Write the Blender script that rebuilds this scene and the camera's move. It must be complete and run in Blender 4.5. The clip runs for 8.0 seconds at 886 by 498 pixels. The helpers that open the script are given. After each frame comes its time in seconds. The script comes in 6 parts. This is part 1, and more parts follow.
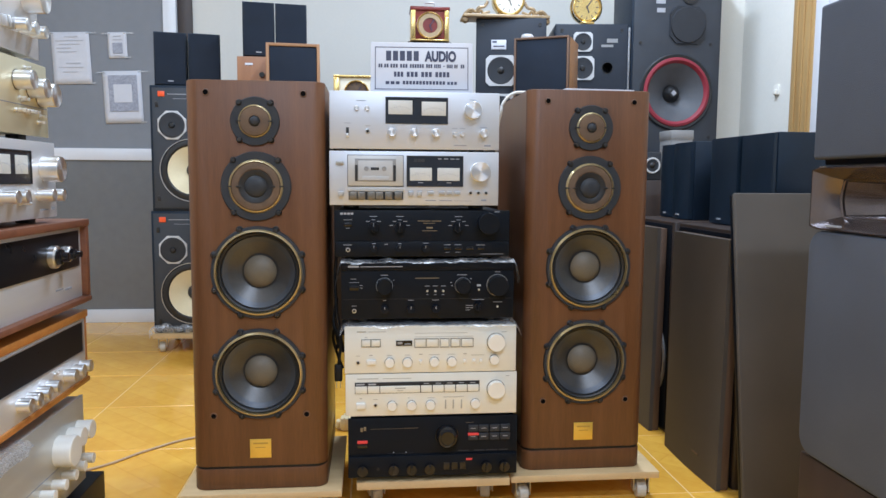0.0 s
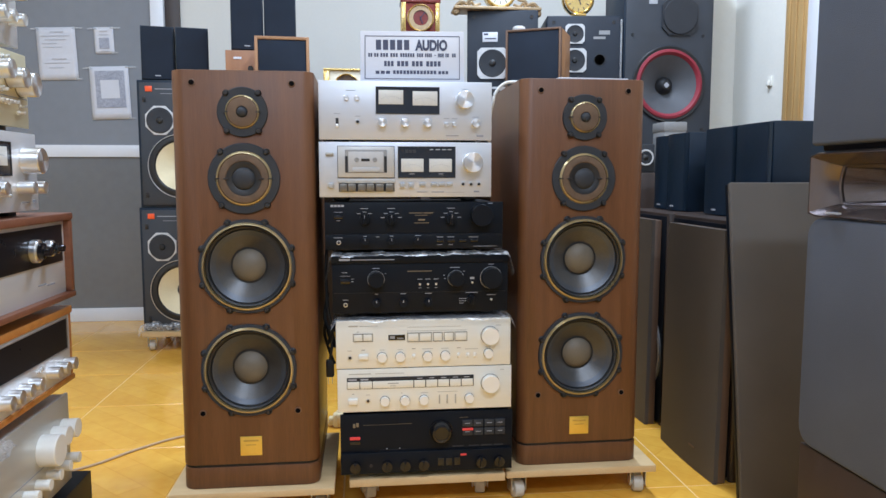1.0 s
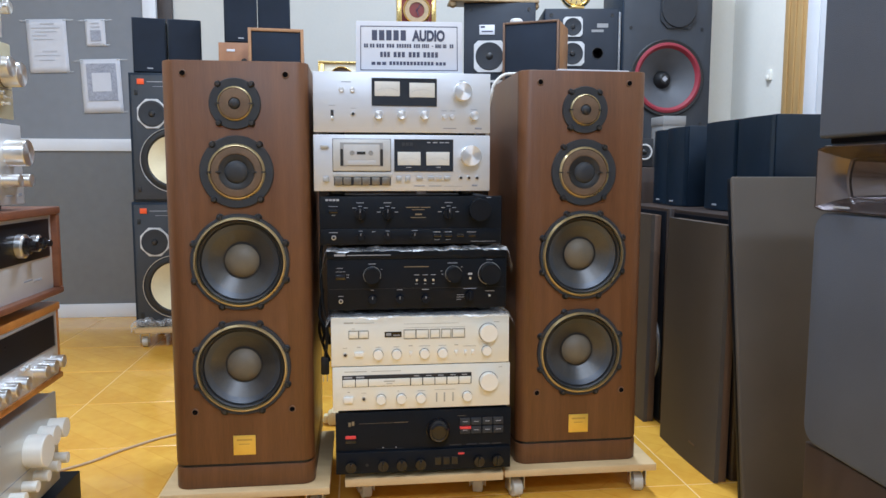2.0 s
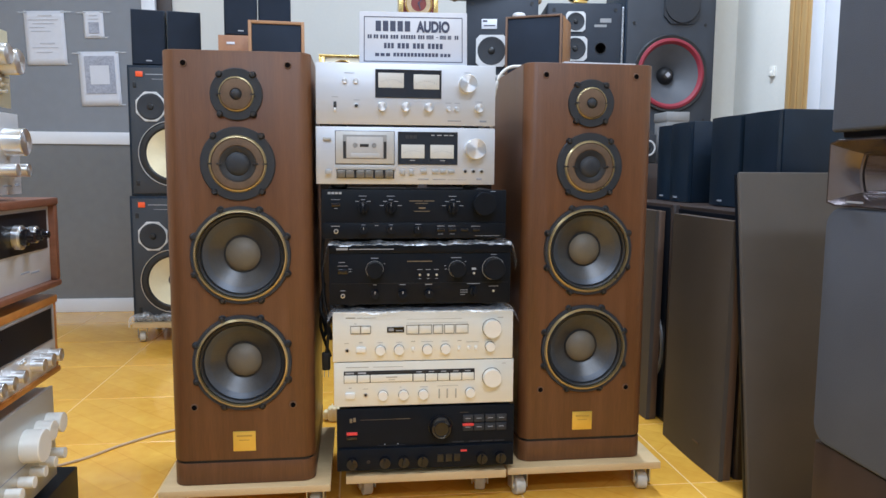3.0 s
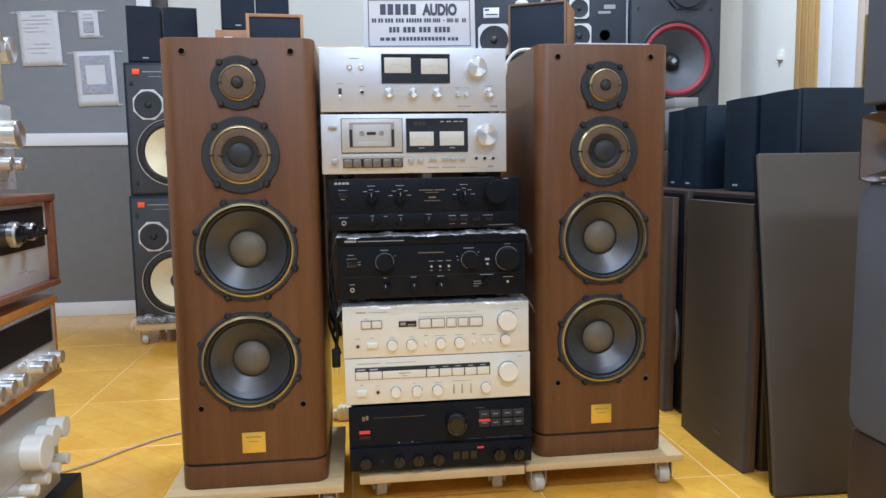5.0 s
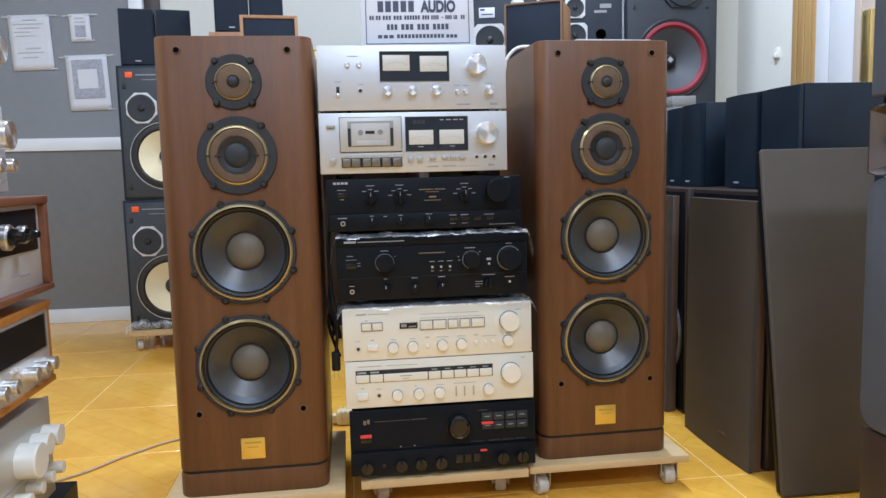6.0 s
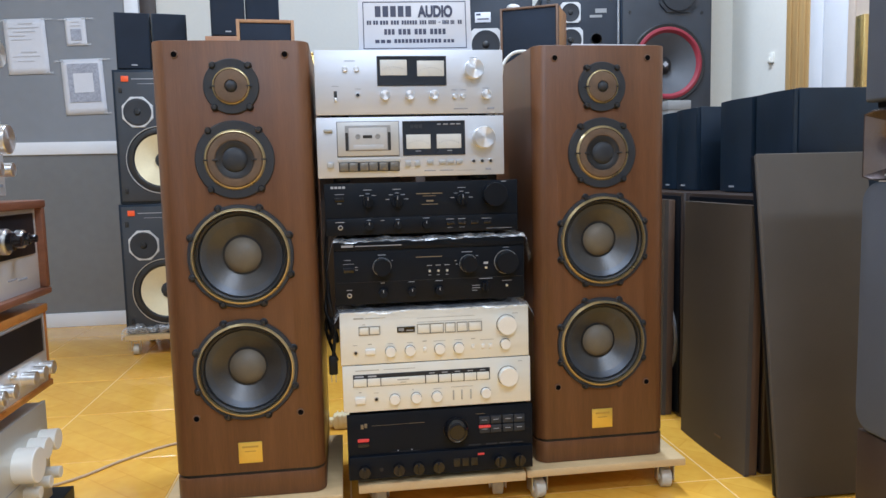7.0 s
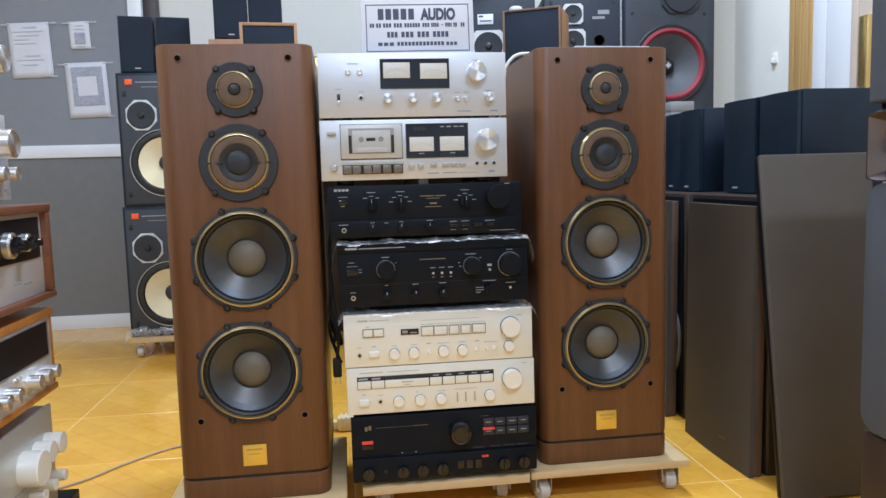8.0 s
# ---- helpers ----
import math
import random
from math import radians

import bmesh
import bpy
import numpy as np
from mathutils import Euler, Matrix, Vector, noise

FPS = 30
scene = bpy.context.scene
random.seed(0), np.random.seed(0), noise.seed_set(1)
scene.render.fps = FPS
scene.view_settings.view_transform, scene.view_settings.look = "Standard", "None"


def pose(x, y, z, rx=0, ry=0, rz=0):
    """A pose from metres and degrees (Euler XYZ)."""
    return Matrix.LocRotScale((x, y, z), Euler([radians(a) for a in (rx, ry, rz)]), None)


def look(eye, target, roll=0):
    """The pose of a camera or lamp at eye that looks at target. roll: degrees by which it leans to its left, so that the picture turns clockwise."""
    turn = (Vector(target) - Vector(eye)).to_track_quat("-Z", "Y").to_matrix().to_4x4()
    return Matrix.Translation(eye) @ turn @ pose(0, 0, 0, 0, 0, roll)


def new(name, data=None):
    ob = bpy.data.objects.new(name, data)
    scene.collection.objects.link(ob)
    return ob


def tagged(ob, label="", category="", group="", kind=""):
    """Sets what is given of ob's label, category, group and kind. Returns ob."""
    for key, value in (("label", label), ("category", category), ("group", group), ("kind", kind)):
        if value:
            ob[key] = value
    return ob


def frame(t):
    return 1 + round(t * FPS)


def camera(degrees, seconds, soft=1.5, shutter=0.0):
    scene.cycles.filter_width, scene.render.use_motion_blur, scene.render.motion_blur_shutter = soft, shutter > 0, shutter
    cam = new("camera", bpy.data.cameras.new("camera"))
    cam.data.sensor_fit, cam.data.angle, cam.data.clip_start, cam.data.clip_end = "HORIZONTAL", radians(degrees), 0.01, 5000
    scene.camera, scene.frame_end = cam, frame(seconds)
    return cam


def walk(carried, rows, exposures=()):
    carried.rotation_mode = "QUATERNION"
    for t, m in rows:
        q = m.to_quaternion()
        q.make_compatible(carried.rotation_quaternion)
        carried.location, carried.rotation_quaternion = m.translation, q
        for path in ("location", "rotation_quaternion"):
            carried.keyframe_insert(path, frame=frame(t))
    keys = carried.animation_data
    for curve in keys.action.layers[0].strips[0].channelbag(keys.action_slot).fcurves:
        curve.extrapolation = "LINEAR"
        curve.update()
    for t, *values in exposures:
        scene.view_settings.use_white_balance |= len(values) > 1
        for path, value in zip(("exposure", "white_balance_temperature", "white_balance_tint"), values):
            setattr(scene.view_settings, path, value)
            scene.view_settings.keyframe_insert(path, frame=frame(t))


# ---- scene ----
cam = camera(62.7, 8.0, soft=1.5)
PATH = [
    (0, (-0.1506, 0.0542, 0.8300), (0.0477, 2.0349, 0.6410), 0.4),
    (0.5, (-0.1452, 0.0636, 0.8210), (0.0611, 2.0449, 0.6310), 0.1),
    (1, (-0.1476, 0.0825, 0.8150), (0.0710, 2.0606, 0.6190), -0.0),
    (1.5, (-0.1470, 0.1026, 0.8130), (0.0807, 2.0793, 0.6100), -0.1),
    (3, (-0.1607, 0.1417, 0.8020), (0.0782, 2.1152, 0.5860), 0.4),
    (3.5, (-0.1656, 0.1544, 0.7960), (0.0723, 2.1278, 0.5780), 0.4),
    (4, (-0.1682, 0.1633, 0.7930), (0.0666, 2.1375, 0.5730), 0.1),
    (4.5, (-0.1733, 0.1790, 0.7870), (0.0595, 2.1530, 0.5650), -0.5),
    (6, (-0.1916, 0.2248, 0.7690), (0.0624, 2.1973, 0.5570), -1.4),
    (6.5, (-0.1934, 0.2217, 0.7690), (0.0738, 2.1931, 0.5640), -1.4),
    (7, (-0.1964, 0.2215, 0.7700), (0.0708, 2.1929, 0.5680), -1.4),
    (7.5, (-0.1962, 0.2195, 0.7740), (0.0678, 2.1917, 0.5740), -1.5),
    (8, (-0.1973, 0.2204, 0.7720), (0.0616, 2.1943, 0.5740), -1.6),
]
walk(cam, [(t, look(eye, target, roll)) for t, eye, target, roll in PATH])

# ---- light: cool white tubes under the ceiling ----
world = bpy.data.worlds.new("room_air")
scene.world = world
world.use_nodes = True
world.node_tree.nodes["Background"].inputs[0].default_value = (0.75, 0.85, 1.0, 1)
world.node_tree.nodes["Background"].inputs[1].default_value = 0.3


def tube_light(x, y, z, long, wide, power, turn=0):
    data = bpy.data.lights.new("tube_light", "AREA")
    data.shape, data.size, data.size_y = "RECTANGLE", long, wide
    data.energy, data.color = power * 1.03, (0.63, 0.775, 1.0)
    ob = new("tube_light", data)
    ob.matrix_world = pose(x, y, z, 0, 0, turn)
    return ob


tube_light(0.45, -0.5, 3.05, 1.3, 0.12, 72)
tube_light(-0.9, -2.0, 3.05, 1.3, 0.12, 84)
tube_light(-1.45, 1.7, 3.05, 1.3, 0.12, 53, 90)
tube_light(0.6, 2.5, 3.05, 1.1, 0.12, 80, 90)
scene.view_settings.exposure = -0.02


# ---- materials ----
def mat(name, base, rough=0.5, metal=0.0, vary=0.12, scale=6.0, stretch=(1, 1, 1), fine=120.0, bump=0.05,
        rough_vary=0.08, coat=0.0, second=None, per_object=0.0, spec=0.5):
    """A surface with colour and gloss that vary at a coarse and a fine scale."""
    m = bpy.data.materials.new(name)
    m.use_nodes = True
    t = m.node_tree
    n, l = t.nodes, t.links
    b = n["Principled BSDF"]
    co = n.new("ShaderNodeTexCoord")
    mp = n.new("ShaderNodeMapping")
    mp.inputs["Scale"].default_value = stretch
    l.new(co.outputs["Object"], mp.inputs["Vector"])
    big = n.new("ShaderNodeTexNoise")
    big.inputs["Scale"].default_value, big.inputs["Detail"].default_value = scale, 5
    small = n.new("ShaderNodeTexNoise")
    small.inputs["Scale"].default_value, small.inputs["Detail"].default_value = fine, 3
    l.new(mp.outputs[0], big.inputs["Vector"])
    l.new(mp.outputs[0], small.inputs["Vector"])
    ramp = n.new("ShaderNodeValToRGB")
    lo = second or tuple(c * (1 - vary) for c in base)
    hi = base if second else tuple(min(1, c * (1 + vary)) for c in base)
    ramp.color_ramp.elements[0].position, ramp.color_ramp.elements[1].position = 0.3, 0.7
    ramp.color_ramp.elements[0].color, ramp.color_ramp.elements[1].color = (*lo, 1), (*hi, 1)
    add = n.new("ShaderNodeMix")
    add.data_type = "FLOAT"
    add.inputs[0].default_value = 0.35
    l.new(big.outputs[0], add.inputs[2])
    l.new(small.outputs[0], add.inputs[3])
    l.new(add.outputs[0], ramp.inputs[0])
    out = ramp.outputs[0]
    if per_object:
        info = n.new("ShaderNodeObjectInfo")
        hsv = n.new("ShaderNodeHueSaturation")
        span = n.new("ShaderNodeMapRange")
        span.inputs[3].default_value, span.inputs[4].default_value = 1 - per_object, 1 + per_object
        l.new(info.outputs["Random"], span.inputs[0])
        l.new(span.outputs[0], hsv.inputs["Value"])
        l.new(out, hsv.inputs["Color"])
        out = hsv.outputs[0]
    l.new(out, b.inputs["Base Color"])
    rr = n.new("ShaderNodeMapRange")
    rr.inputs[3].default_value, rr.inputs[4].default_value = max(0.02, rough - rough_vary), min(1, rough + rough_vary)
    l.new(big.outputs[0], rr.inputs[0])
    l.new(rr.outputs[0], b.inputs["Roughness"])
    b.inputs["Metallic"].default_value = metal
    b.inputs["Coat Weight"].default_value = coat
    b.inputs["Specular IOR Level"].default_value = spec
    if bump:
        bp = n.new("ShaderNodeBump")
        bp.inputs["Strength"].default_value, bp.inputs["Distance"].default_value = bump, 0.002
        l.new(small.outputs[0], bp.inputs["Height"])
        l.new(bp.outputs[0], b.inputs["Normal"])
    return m


def tile_mat():
    """Glazed floor tile printed with a diagonal amber parquet."""
    m = mat("amber_tile", (0.95, 0.55, 0.095), 0.20, second=(0.80, 0.385, 0.05), scale=4.5, fine=30, bump=0.02, coat=0.25, per_object=0.03)
    t = m.node_tree
    n, l = t.nodes, t.links
    ramp = next(q for q in n if q.type == "VALTORGB")
    target = ramp.outputs[0].links[0].to_socket
    co = next(q for q in n if q.type == "TEX_COORD")
    mp = n.new("ShaderNodeMapping")
    mp.inputs["Rotation"].default_value = (0, 0, radians(45))
    l.new(co.outputs["Object"], mp.inputs["Vector"])
    br = n.new("ShaderNodeTexBrick")
    br.offset, br.squash = 0.5, 1.0
    for k, v in (("Scale", 1.0), ("Mortar Size", 0.004), ("Mortar Smooth", 1.0), ("Brick Width", 0.30), ("Row Height", 0.075)):
        br.inputs[k].default_value = v
    br.inputs["Color1"].default_value = (0.92, 0.87, 0.78, 1)
    br.inputs["Color2"].default_value = (1.0, 1.0, 1.0, 1)
    br.inputs["Mortar"].default_value = (0.90, 0.82, 0.68, 1)
    l.new(mp.outputs[0], br.inputs["Vector"])
    mx = n.new("ShaderNodeMix")
    mx.data_type, mx.blend_type = "RGBA", "MULTIPLY"
    mx.inputs[0].default_value = 1.0
    l.new(ramp.outputs[0], mx.inputs[6])
    l.new(br.outputs[0], mx.inputs[7])
    l.new(mx.outputs[2], target)
    return m


def film_mat():
    m = bpy.data.materials.new("clear_film")
    m.use_nodes = True
    n, l = m.node_tree.nodes, m.node_tree.links
    out = n["Material Output"]
    n.remove(n["Principled BSDF"])
    see, gl, mx, ns, rp = (n.new("ShaderNodeBsdfTransparent"), n.new("ShaderNodeBsdfGlossy"), n.new("ShaderNodeMixShader"),
                           n.new("ShaderNodeTexNoise"), n.new("ShaderNodeMapRange"))
    see.inputs[0].default_value = (0.93, 0.94, 0.95, 1)
    gl.inputs[0].default_value, gl.inputs[1].default_value = (0.9, 0.92, 0.95, 1), 0.32
    ns.inputs["Scale"].default_value, ns.inputs["Detail"].default_value = 35, 4
    rp.inputs[1].default_value, rp.inputs[2].default_value = 0.4, 0.7
    rp.inputs[3].default_value, rp.inputs[4].default_value = 0.14, 0.55
    milk, mm = n.new("ShaderNodeBsdfDiffuse"), n.new("ShaderNodeMixShader")
    milk.inputs[0].default_value = (0.8, 0.82, 0.86, 1)
    mm.inputs[0].default_value = 0.35
    l.new(gl.outputs[0], mm.inputs[1])
    l.new(milk.outputs[0], mm.inputs[2])
    l.new(ns.outputs[0], rp.inputs[0])
    l.new(rp.outputs[0], mx.inputs[0])
    l.new(see.outputs[0], mx.inputs[1])
    l.new(mm.outputs[0], mx.inputs[2])
    l.new(mx.outputs[0], out.inputs[0])
    return m


WALNUT = mat("walnut_veneer", (0.170, 0.071, 0.028), 0.42, scale=5, stretch=(7, 7, 0.35), second=(0.095, 0.037, 0.0135), fine=70, bump=0.04, spec=0.4)
WALNUT_SIDE = mat("lacquered_walnut_side", (0.170, 0.071, 0.030), 0.34, scale=4, stretch=(7, 7, 0.35), second=(0.092, 0.036, 0.015), fine=70, bump=0.03, coat=0.5)
WALNUT_SIDE.node_tree.nodes["Principled BSDF"].inputs["Coat Roughness"].default_value = 0.42
OAKISH = mat("light_walnut", (0.40, 0.205, 0.092), 0.45, scale=5, stretch=(6, 6, 0.8), second=(0.29, 0.138, 0.058), bump=0.05)
RUSSET = mat("russet_box_wood", (0.36, 0.165, 0.075), 0.45, scale=5, stretch=(6, 6, 0.8), second=(0.25, 0.105, 0.045), bump=0.05)
TEAK = mat("reddish_case_wood", (0.225, 0.090, 0.050), 0.4, scale=6, stretch=(8, 0.8, 8), second=(0.125, 0.045, 0.025), bump=0.05)
HONEY = mat("honey_case_wood", (0.50, 0.21, 0.05), 0.38, scale=6, stretch=(8, 0.8, 8), second=(0.34, 0.12, 0.028), bump=0.05)
DARKWOOD = mat("dark_brown_wood", (0.042, 0.025, 0.019), 0.45, scale=5, stretch=(6, 6, 0.8), second=(0.026, 0.016, 0.012), bump=0.05)
EDGEWOOD = mat("brown_frame_wood", (0.13, 0.078, 0.05), 0.45, scale=5, stretch=(6, 6, 0.8), second=(0.09, 0.052, 0.034), bump=0.05)
PINE = mat("pale_plywood", (0.68, 0.495, 0.265), 0.6, scale=6, stretch=(1, 7, 7), second=(0.54, 0.365, 0.185), bump=0.08)
POSTWOOD = mat("yellow_door_wood", (0.56, 0.36, 0.15), 0.42, scale=5, stretch=(10, 10, 0.6), second=(0.40, 0.23, 0.085), bump=0.05)
SILVER = mat("brushed_silver", (0.585, 0.61, 0.655), 0.42, metal=0.5, vary=0.03, scale=3, stretch=(1, 30, 30), fine=160, bump=0.03)
SILVER_Y = mat("brushed_silver_lengthwise", (0.72, 0.73, 0.75), 0.40, metal=0.55, vary=0.04, scale=3, stretch=(1, 30, 30), fine=160, bump=0.03)
CHAMP = mat("champagne_panel", (0.765, 0.758, 0.692), 0.45, metal=0.25, vary=0.03, scale=3, stretch=(1, 25, 25), fine=160, bump=0.02)
# darker copy of CHAMP: shade on the low west amplifier put into its colour
CHAMP_SHADED = mat("shaded_champagne_panel", (0.50, 0.49, 0.45), 0.4, metal=0.5, vary=0.05, scale=3, stretch=(1, 25, 25), fine=160, bump=0.03)
GOLDPANEL = mat("pale_gold_panel", (0.66, 0.60, 0.42), 0.42, metal=0.5, vary=0.04, scale=3, stretch=(1, 25, 25), fine=160, bump=0.02)
KNOB = mat("turned_aluminium", (0.84, 0.85, 0.86), 0.32, metal=0.95, vary=0.04, scale=30, fine=300, bump=0.02)
KNOB_CH = mat("champagne_knob", (0.80, 0.79, 0.745), 0.36, metal=0.2, vary=0.03, scale=30, fine=300, bump=0.02)
for m in (KNOB,):
    tan = m.node_tree.nodes.new("ShaderNodeTangent")
    tan.direction_type, tan.axis = "RADIAL", "Y"
    p = m.node_tree.nodes["Principled BSDF"]
    p.inputs["Anisotropic"].default_value, p.inputs["Anisotropic Rotation"].default_value = 0.9, 0.25
    m.node_tree.links.new(tan.outputs[0], p.inputs["Tangent"])
BLACKMETAL = mat("black_painted_metal", (0.0060, 0.0080, 0.0120), 0.40, vary=0.2, scale=12, fine=400, bump=0.03, spec=0.14)
BLACKGLOSS = mat("black_gloss_plastic", (0.008, 0.008, 0.01), 0.13, vary=0.2, scale=12, bump=0.0, rough_vary=0.03, spec=0.5)
BLACKVINYL = mat("black_vinyl", (0.0065, 0.0165, 0.032), 0.45, vary=0.25, scale=14, fine=260, bump=0.12, spec=0.3)
BLACKCLOTH = mat("black_grille_cloth", (0.012, 0.018, 0.030), 0.8, vary=0.25, scale=9, fine=600, bump=0.25, rough_vary=0.05, spec=0.25)
NAVYBAFFLE = mat("navy_black_baffle", (0.021, 0.027, 0.038), 0.55, vary=0.2, scale=10, fine=350, bump=0.08, spec=0.3)
WINDOWSLATE = mat("slate_meter_window", (0.018, 0.023, 0.033), 0.25, vary=0.1, scale=12, bump=0.0)
FRAMEBROWN = mat("worn_brown_edge", (0.17, 0.088, 0.048), 0.5, scale=5, stretch=(6, 6, 0.8), second=(0.10, 0.052, 0.03), bump=0.05)
BAFFLE = mat("slate_black_baffle", (0.030, 0.036, 0.046), 0.55, vary=0.2, scale=10, fine=350, bump=0.08)
SATIN = mat("satin_black_grille", (0.008, 0.019, 0.035), 0.42, vary=0.25, scale=9, fine=600, bump=0.12, rough_vary=0.06, spec=0.4)
VOIDBLACK = mat("unlit_bore", (0.0025, 0.0025, 0.003), 0.8, vary=0.2, scale=30, bump=0.0, spec=0.05)
SMOKEPANE = mat("smoky_lower_panel", (0.165, 0.172, 0.182), 0.24, vary=0.10, scale=1.4, fine=20, bump=0.0, rough_vary=0.06)
RUBBER = mat("black_rubber", (0.012, 0.012, 0.013), 0.5, vary=0.2, scale=30, bump=0.04)
CASTDARK = mat("dark_cast_plate", (0.026, 0.029, 0.035), 0.55, vary=0.15, scale=25, fine=350, bump=0.06, spec=0.35)
CONE = mat("carbon_cone", (0.075, 0.073, 0.072), 0.36, metal=0.6, vary=0.2, scale=14, fine=260, bump=0.06)
PAPERCONE = mat("grey_paper_cone", (0.075, 0.08, 0.09), 0.6, vary=0.15, scale=14, fine=260, bump=0.06)
CONEEDGE = mat("slate_cone_edge", (0.060, 0.066, 0.078), 0.36, metal=0.5, vary=0.15, scale=14, fine=260, bump=0.05)
CAP = mat("tan_dust_cap", (0.135, 0.113, 0.082), 0.55, vary=0.12, scale=14, fine=240, bump=0.05)
BRASS = mat("brass_ring", (0.78, 0.60, 0.26), 0.26, metal=0.95, vary=0.08, scale=20, bump=0.02)
TRIM = mat("pale_brass_trim", (0.66, 0.52, 0.28), 0.30, metal=0.85, vary=0.1, scale=20, bump=0.02)
BRONZE = mat("bronze_mesh", (0.125, 0.078, 0.047), 0.6, metal=0.1, vary=0.35, scale=40, fine=500, bump=0.3)
CREAM = mat("cream_paper_cone", (0.80, 0.70, 0.46), 0.7, vary=0.06, scale=14, bump=0.06)
WHITECONE = mat("white_driver_plate", (0.56, 0.56, 0.56), 0.45, vary=0.06, scale=14, bump=0.04)
REDRUBBER = mat("red_surround", (0.25, 0.02, 0.035), 0.6, vary=0.12, scale=18, bump=0.05)
GREYCLOTH = mat("slate_grey_cloth", (0.076, 0.085, 0.107), 0.85, vary=0.16, scale=5, fine=500, bump=0.25, rough_vary=0.05, spec=0.2)
TAUPE = mat("taupe_grille_cloth", (0.090, 0.077, 0.066), 0.55, vary=0.14, scale=5, fine=500, bump=0.25, rough_vary=0.05, spec=0.2)
HORNBROWN = mat("bronze_horn_shell", (0.125, 0.102, 0.102), 0.2, metal=0.75, vary=0.15, scale=10, bump=0.0, coat=0.35)
CREAMPAINT = mat("cream_wall_paint", (0.82, 0.80, 0.73), 0.7, vary=0.04, scale=1.6, fine=70, bump=0.06)
WALLWHITE = mat("white_wall_paint", (0.66, 0.645, 0.595), 0.75, vary=0.035, scale=1.6, fine=70, bump=0.06)
# for the unseen south wall: dark tone chosen to cut fill light and reflections
DIMWALL = mat("dark_blue_grey_wall", (0.20, 0.22, 0.255), 0.7, vary=0.06, scale=1.6, fine=70, bump=0.06)
CEILWHITE = mat("white_ceiling_paint", (0.82, 0.82, 0.80), 0.8, vary=0.03, scale=1.6, fine=70, bump=0.05)
WHITEALU = mat("white_aluminium", (0.74, 0.76, 0.80), 0.35, vary=0.03, scale=6, bump=0.0)
BEIGEFRAME = mat("beige_door_paint", (0.60, 0.50, 0.42), 0.4, vary=0.06, scale=4, stretch=(6, 6, 0.8), bump=0.03)
GREYPANE = mat("smoky_grey_panel", (0.215, 0.232, 0.262), 0.22, vary=0.06, scale=1.2, fine=20, bump=0.0, rough_vary=0.06)
PAPER = mat("white_paper", (0.63, 0.645, 0.70), 0.5, vary=0.04, scale=20, bump=0.1)
SIGNWHITE = mat("sign_board_white", (0.58, 0.59, 0.64), 0.4, vary=0.02, scale=10, bump=0.0)
INK = mat("dark_blue_ink", (0.03, 0.035, 0.075), 0.5, vary=0.1, scale=30, bump=0.0)
GREYINK = mat("grey_print", (0.25, 0.27, 0.32), 0.6, vary=0.1, scale=30, bump=0.0)
BLOCKINK = mat("slate_print", (0.34, 0.36, 0.43), 0.6, vary=0.25, scale=60, bump=0.0)
FAINT = mat("faint_grey_print", (0.50, 0.51, 0.56), 0.6, vary=0.1, scale=30, bump=0.0)
CHAMPINK = mat("champagne_print", (0.40, 0.38, 0.33), 0.5, vary=0.1, scale=30, bump=0.0)
PALEINK = mat("pale_print", (0.36, 0.37, 0.40), 0.5, vary=0.1, scale=30, bump=0.0)
GOLDINK = mat("gold_print", (0.20, 0.15, 0.09), 0.4, vary=0.1, scale=30, bump=0.0)
BADGEINK = mat("badge_print", (0.52, 0.30, 0.05), 0.4, vary=0.1, scale=30, bump=0.0)
BADGE = mat("yellow_brass_badge", (0.80, 0.53, 0.10), 0.3, metal=0.5, vary=0.06, scale=20, bump=0.02)
METER = mat("meter_face", (0.60, 0.60, 0.57), 0.35, vary=0.05, scale=20, bump=0.0)
REDLAMP = mat("red_indicator", (0.75, 0.06, 0.06), 0.3, vary=0.05, scale=20, bump=0.0)
ORANGE = mat("orange_badge", (0.85, 0.10, 0.025), 0.35, vary=0.05, scale=20, bump=0.0)
WHEEL = mat("pale_grey_wheel", (0.56, 0.53, 0.46), 0.45, vary=0.12, scale=30, bump=0.04)
STEEL = mat("zinc_steel", (0.60, 0.60, 0.60), 0.35, metal=0.9, vary=0.1, scale=30, bump=0.04)
KEYGREY = mat("bronze_grey_keys", (0.19, 0.172, 0.145), 0.35, metal=0.5, vary=0.1, scale=30, bump=0.02)
KEYSILVER = mat("satin_grey_key", (0.40, 0.40, 0.39), 0.4, metal=0.3, vary=0.06, scale=20, bump=0.02)
DOORSILVER = mat("dull_silver_door", (0.50, 0.50, 0.49), 0.45, metal=0.4, vary=0.05, scale=12, bump=0.02)
DIALBLACK = mat("smoked_dial_glass", (0.010, 0.010, 0.012), 0.3, vary=0.2, scale=12, bump=0.0, spec=0.12)
TAPEGREY = mat("pale_grey_shell", (0.46, 0.46, 0.46), 0.4, vary=0.05, scale=20, bump=0.0)
BEIGE = mat("beige_plastic", (0.78, 0.66, 0.42), 0.4, vary=0.05, scale=20, bump=0.0)
CABLEGREY = mat("tan_cable_sheath", (0.52, 0.37, 0.23), 0.5, vary=0.1, scale=30, bump=0.0)
CABLEWHITE = mat("white_cable_sheath", (0.75, 0.74, 0.70), 0.5, vary=0.1, scale=30, bump=0.0)
CLOCKRED = mat("dark_red_lacquer", (0.17, 0.025, 0.02), 0.25, vary=0.15, scale=14, bump=0.0, coat=0.3)
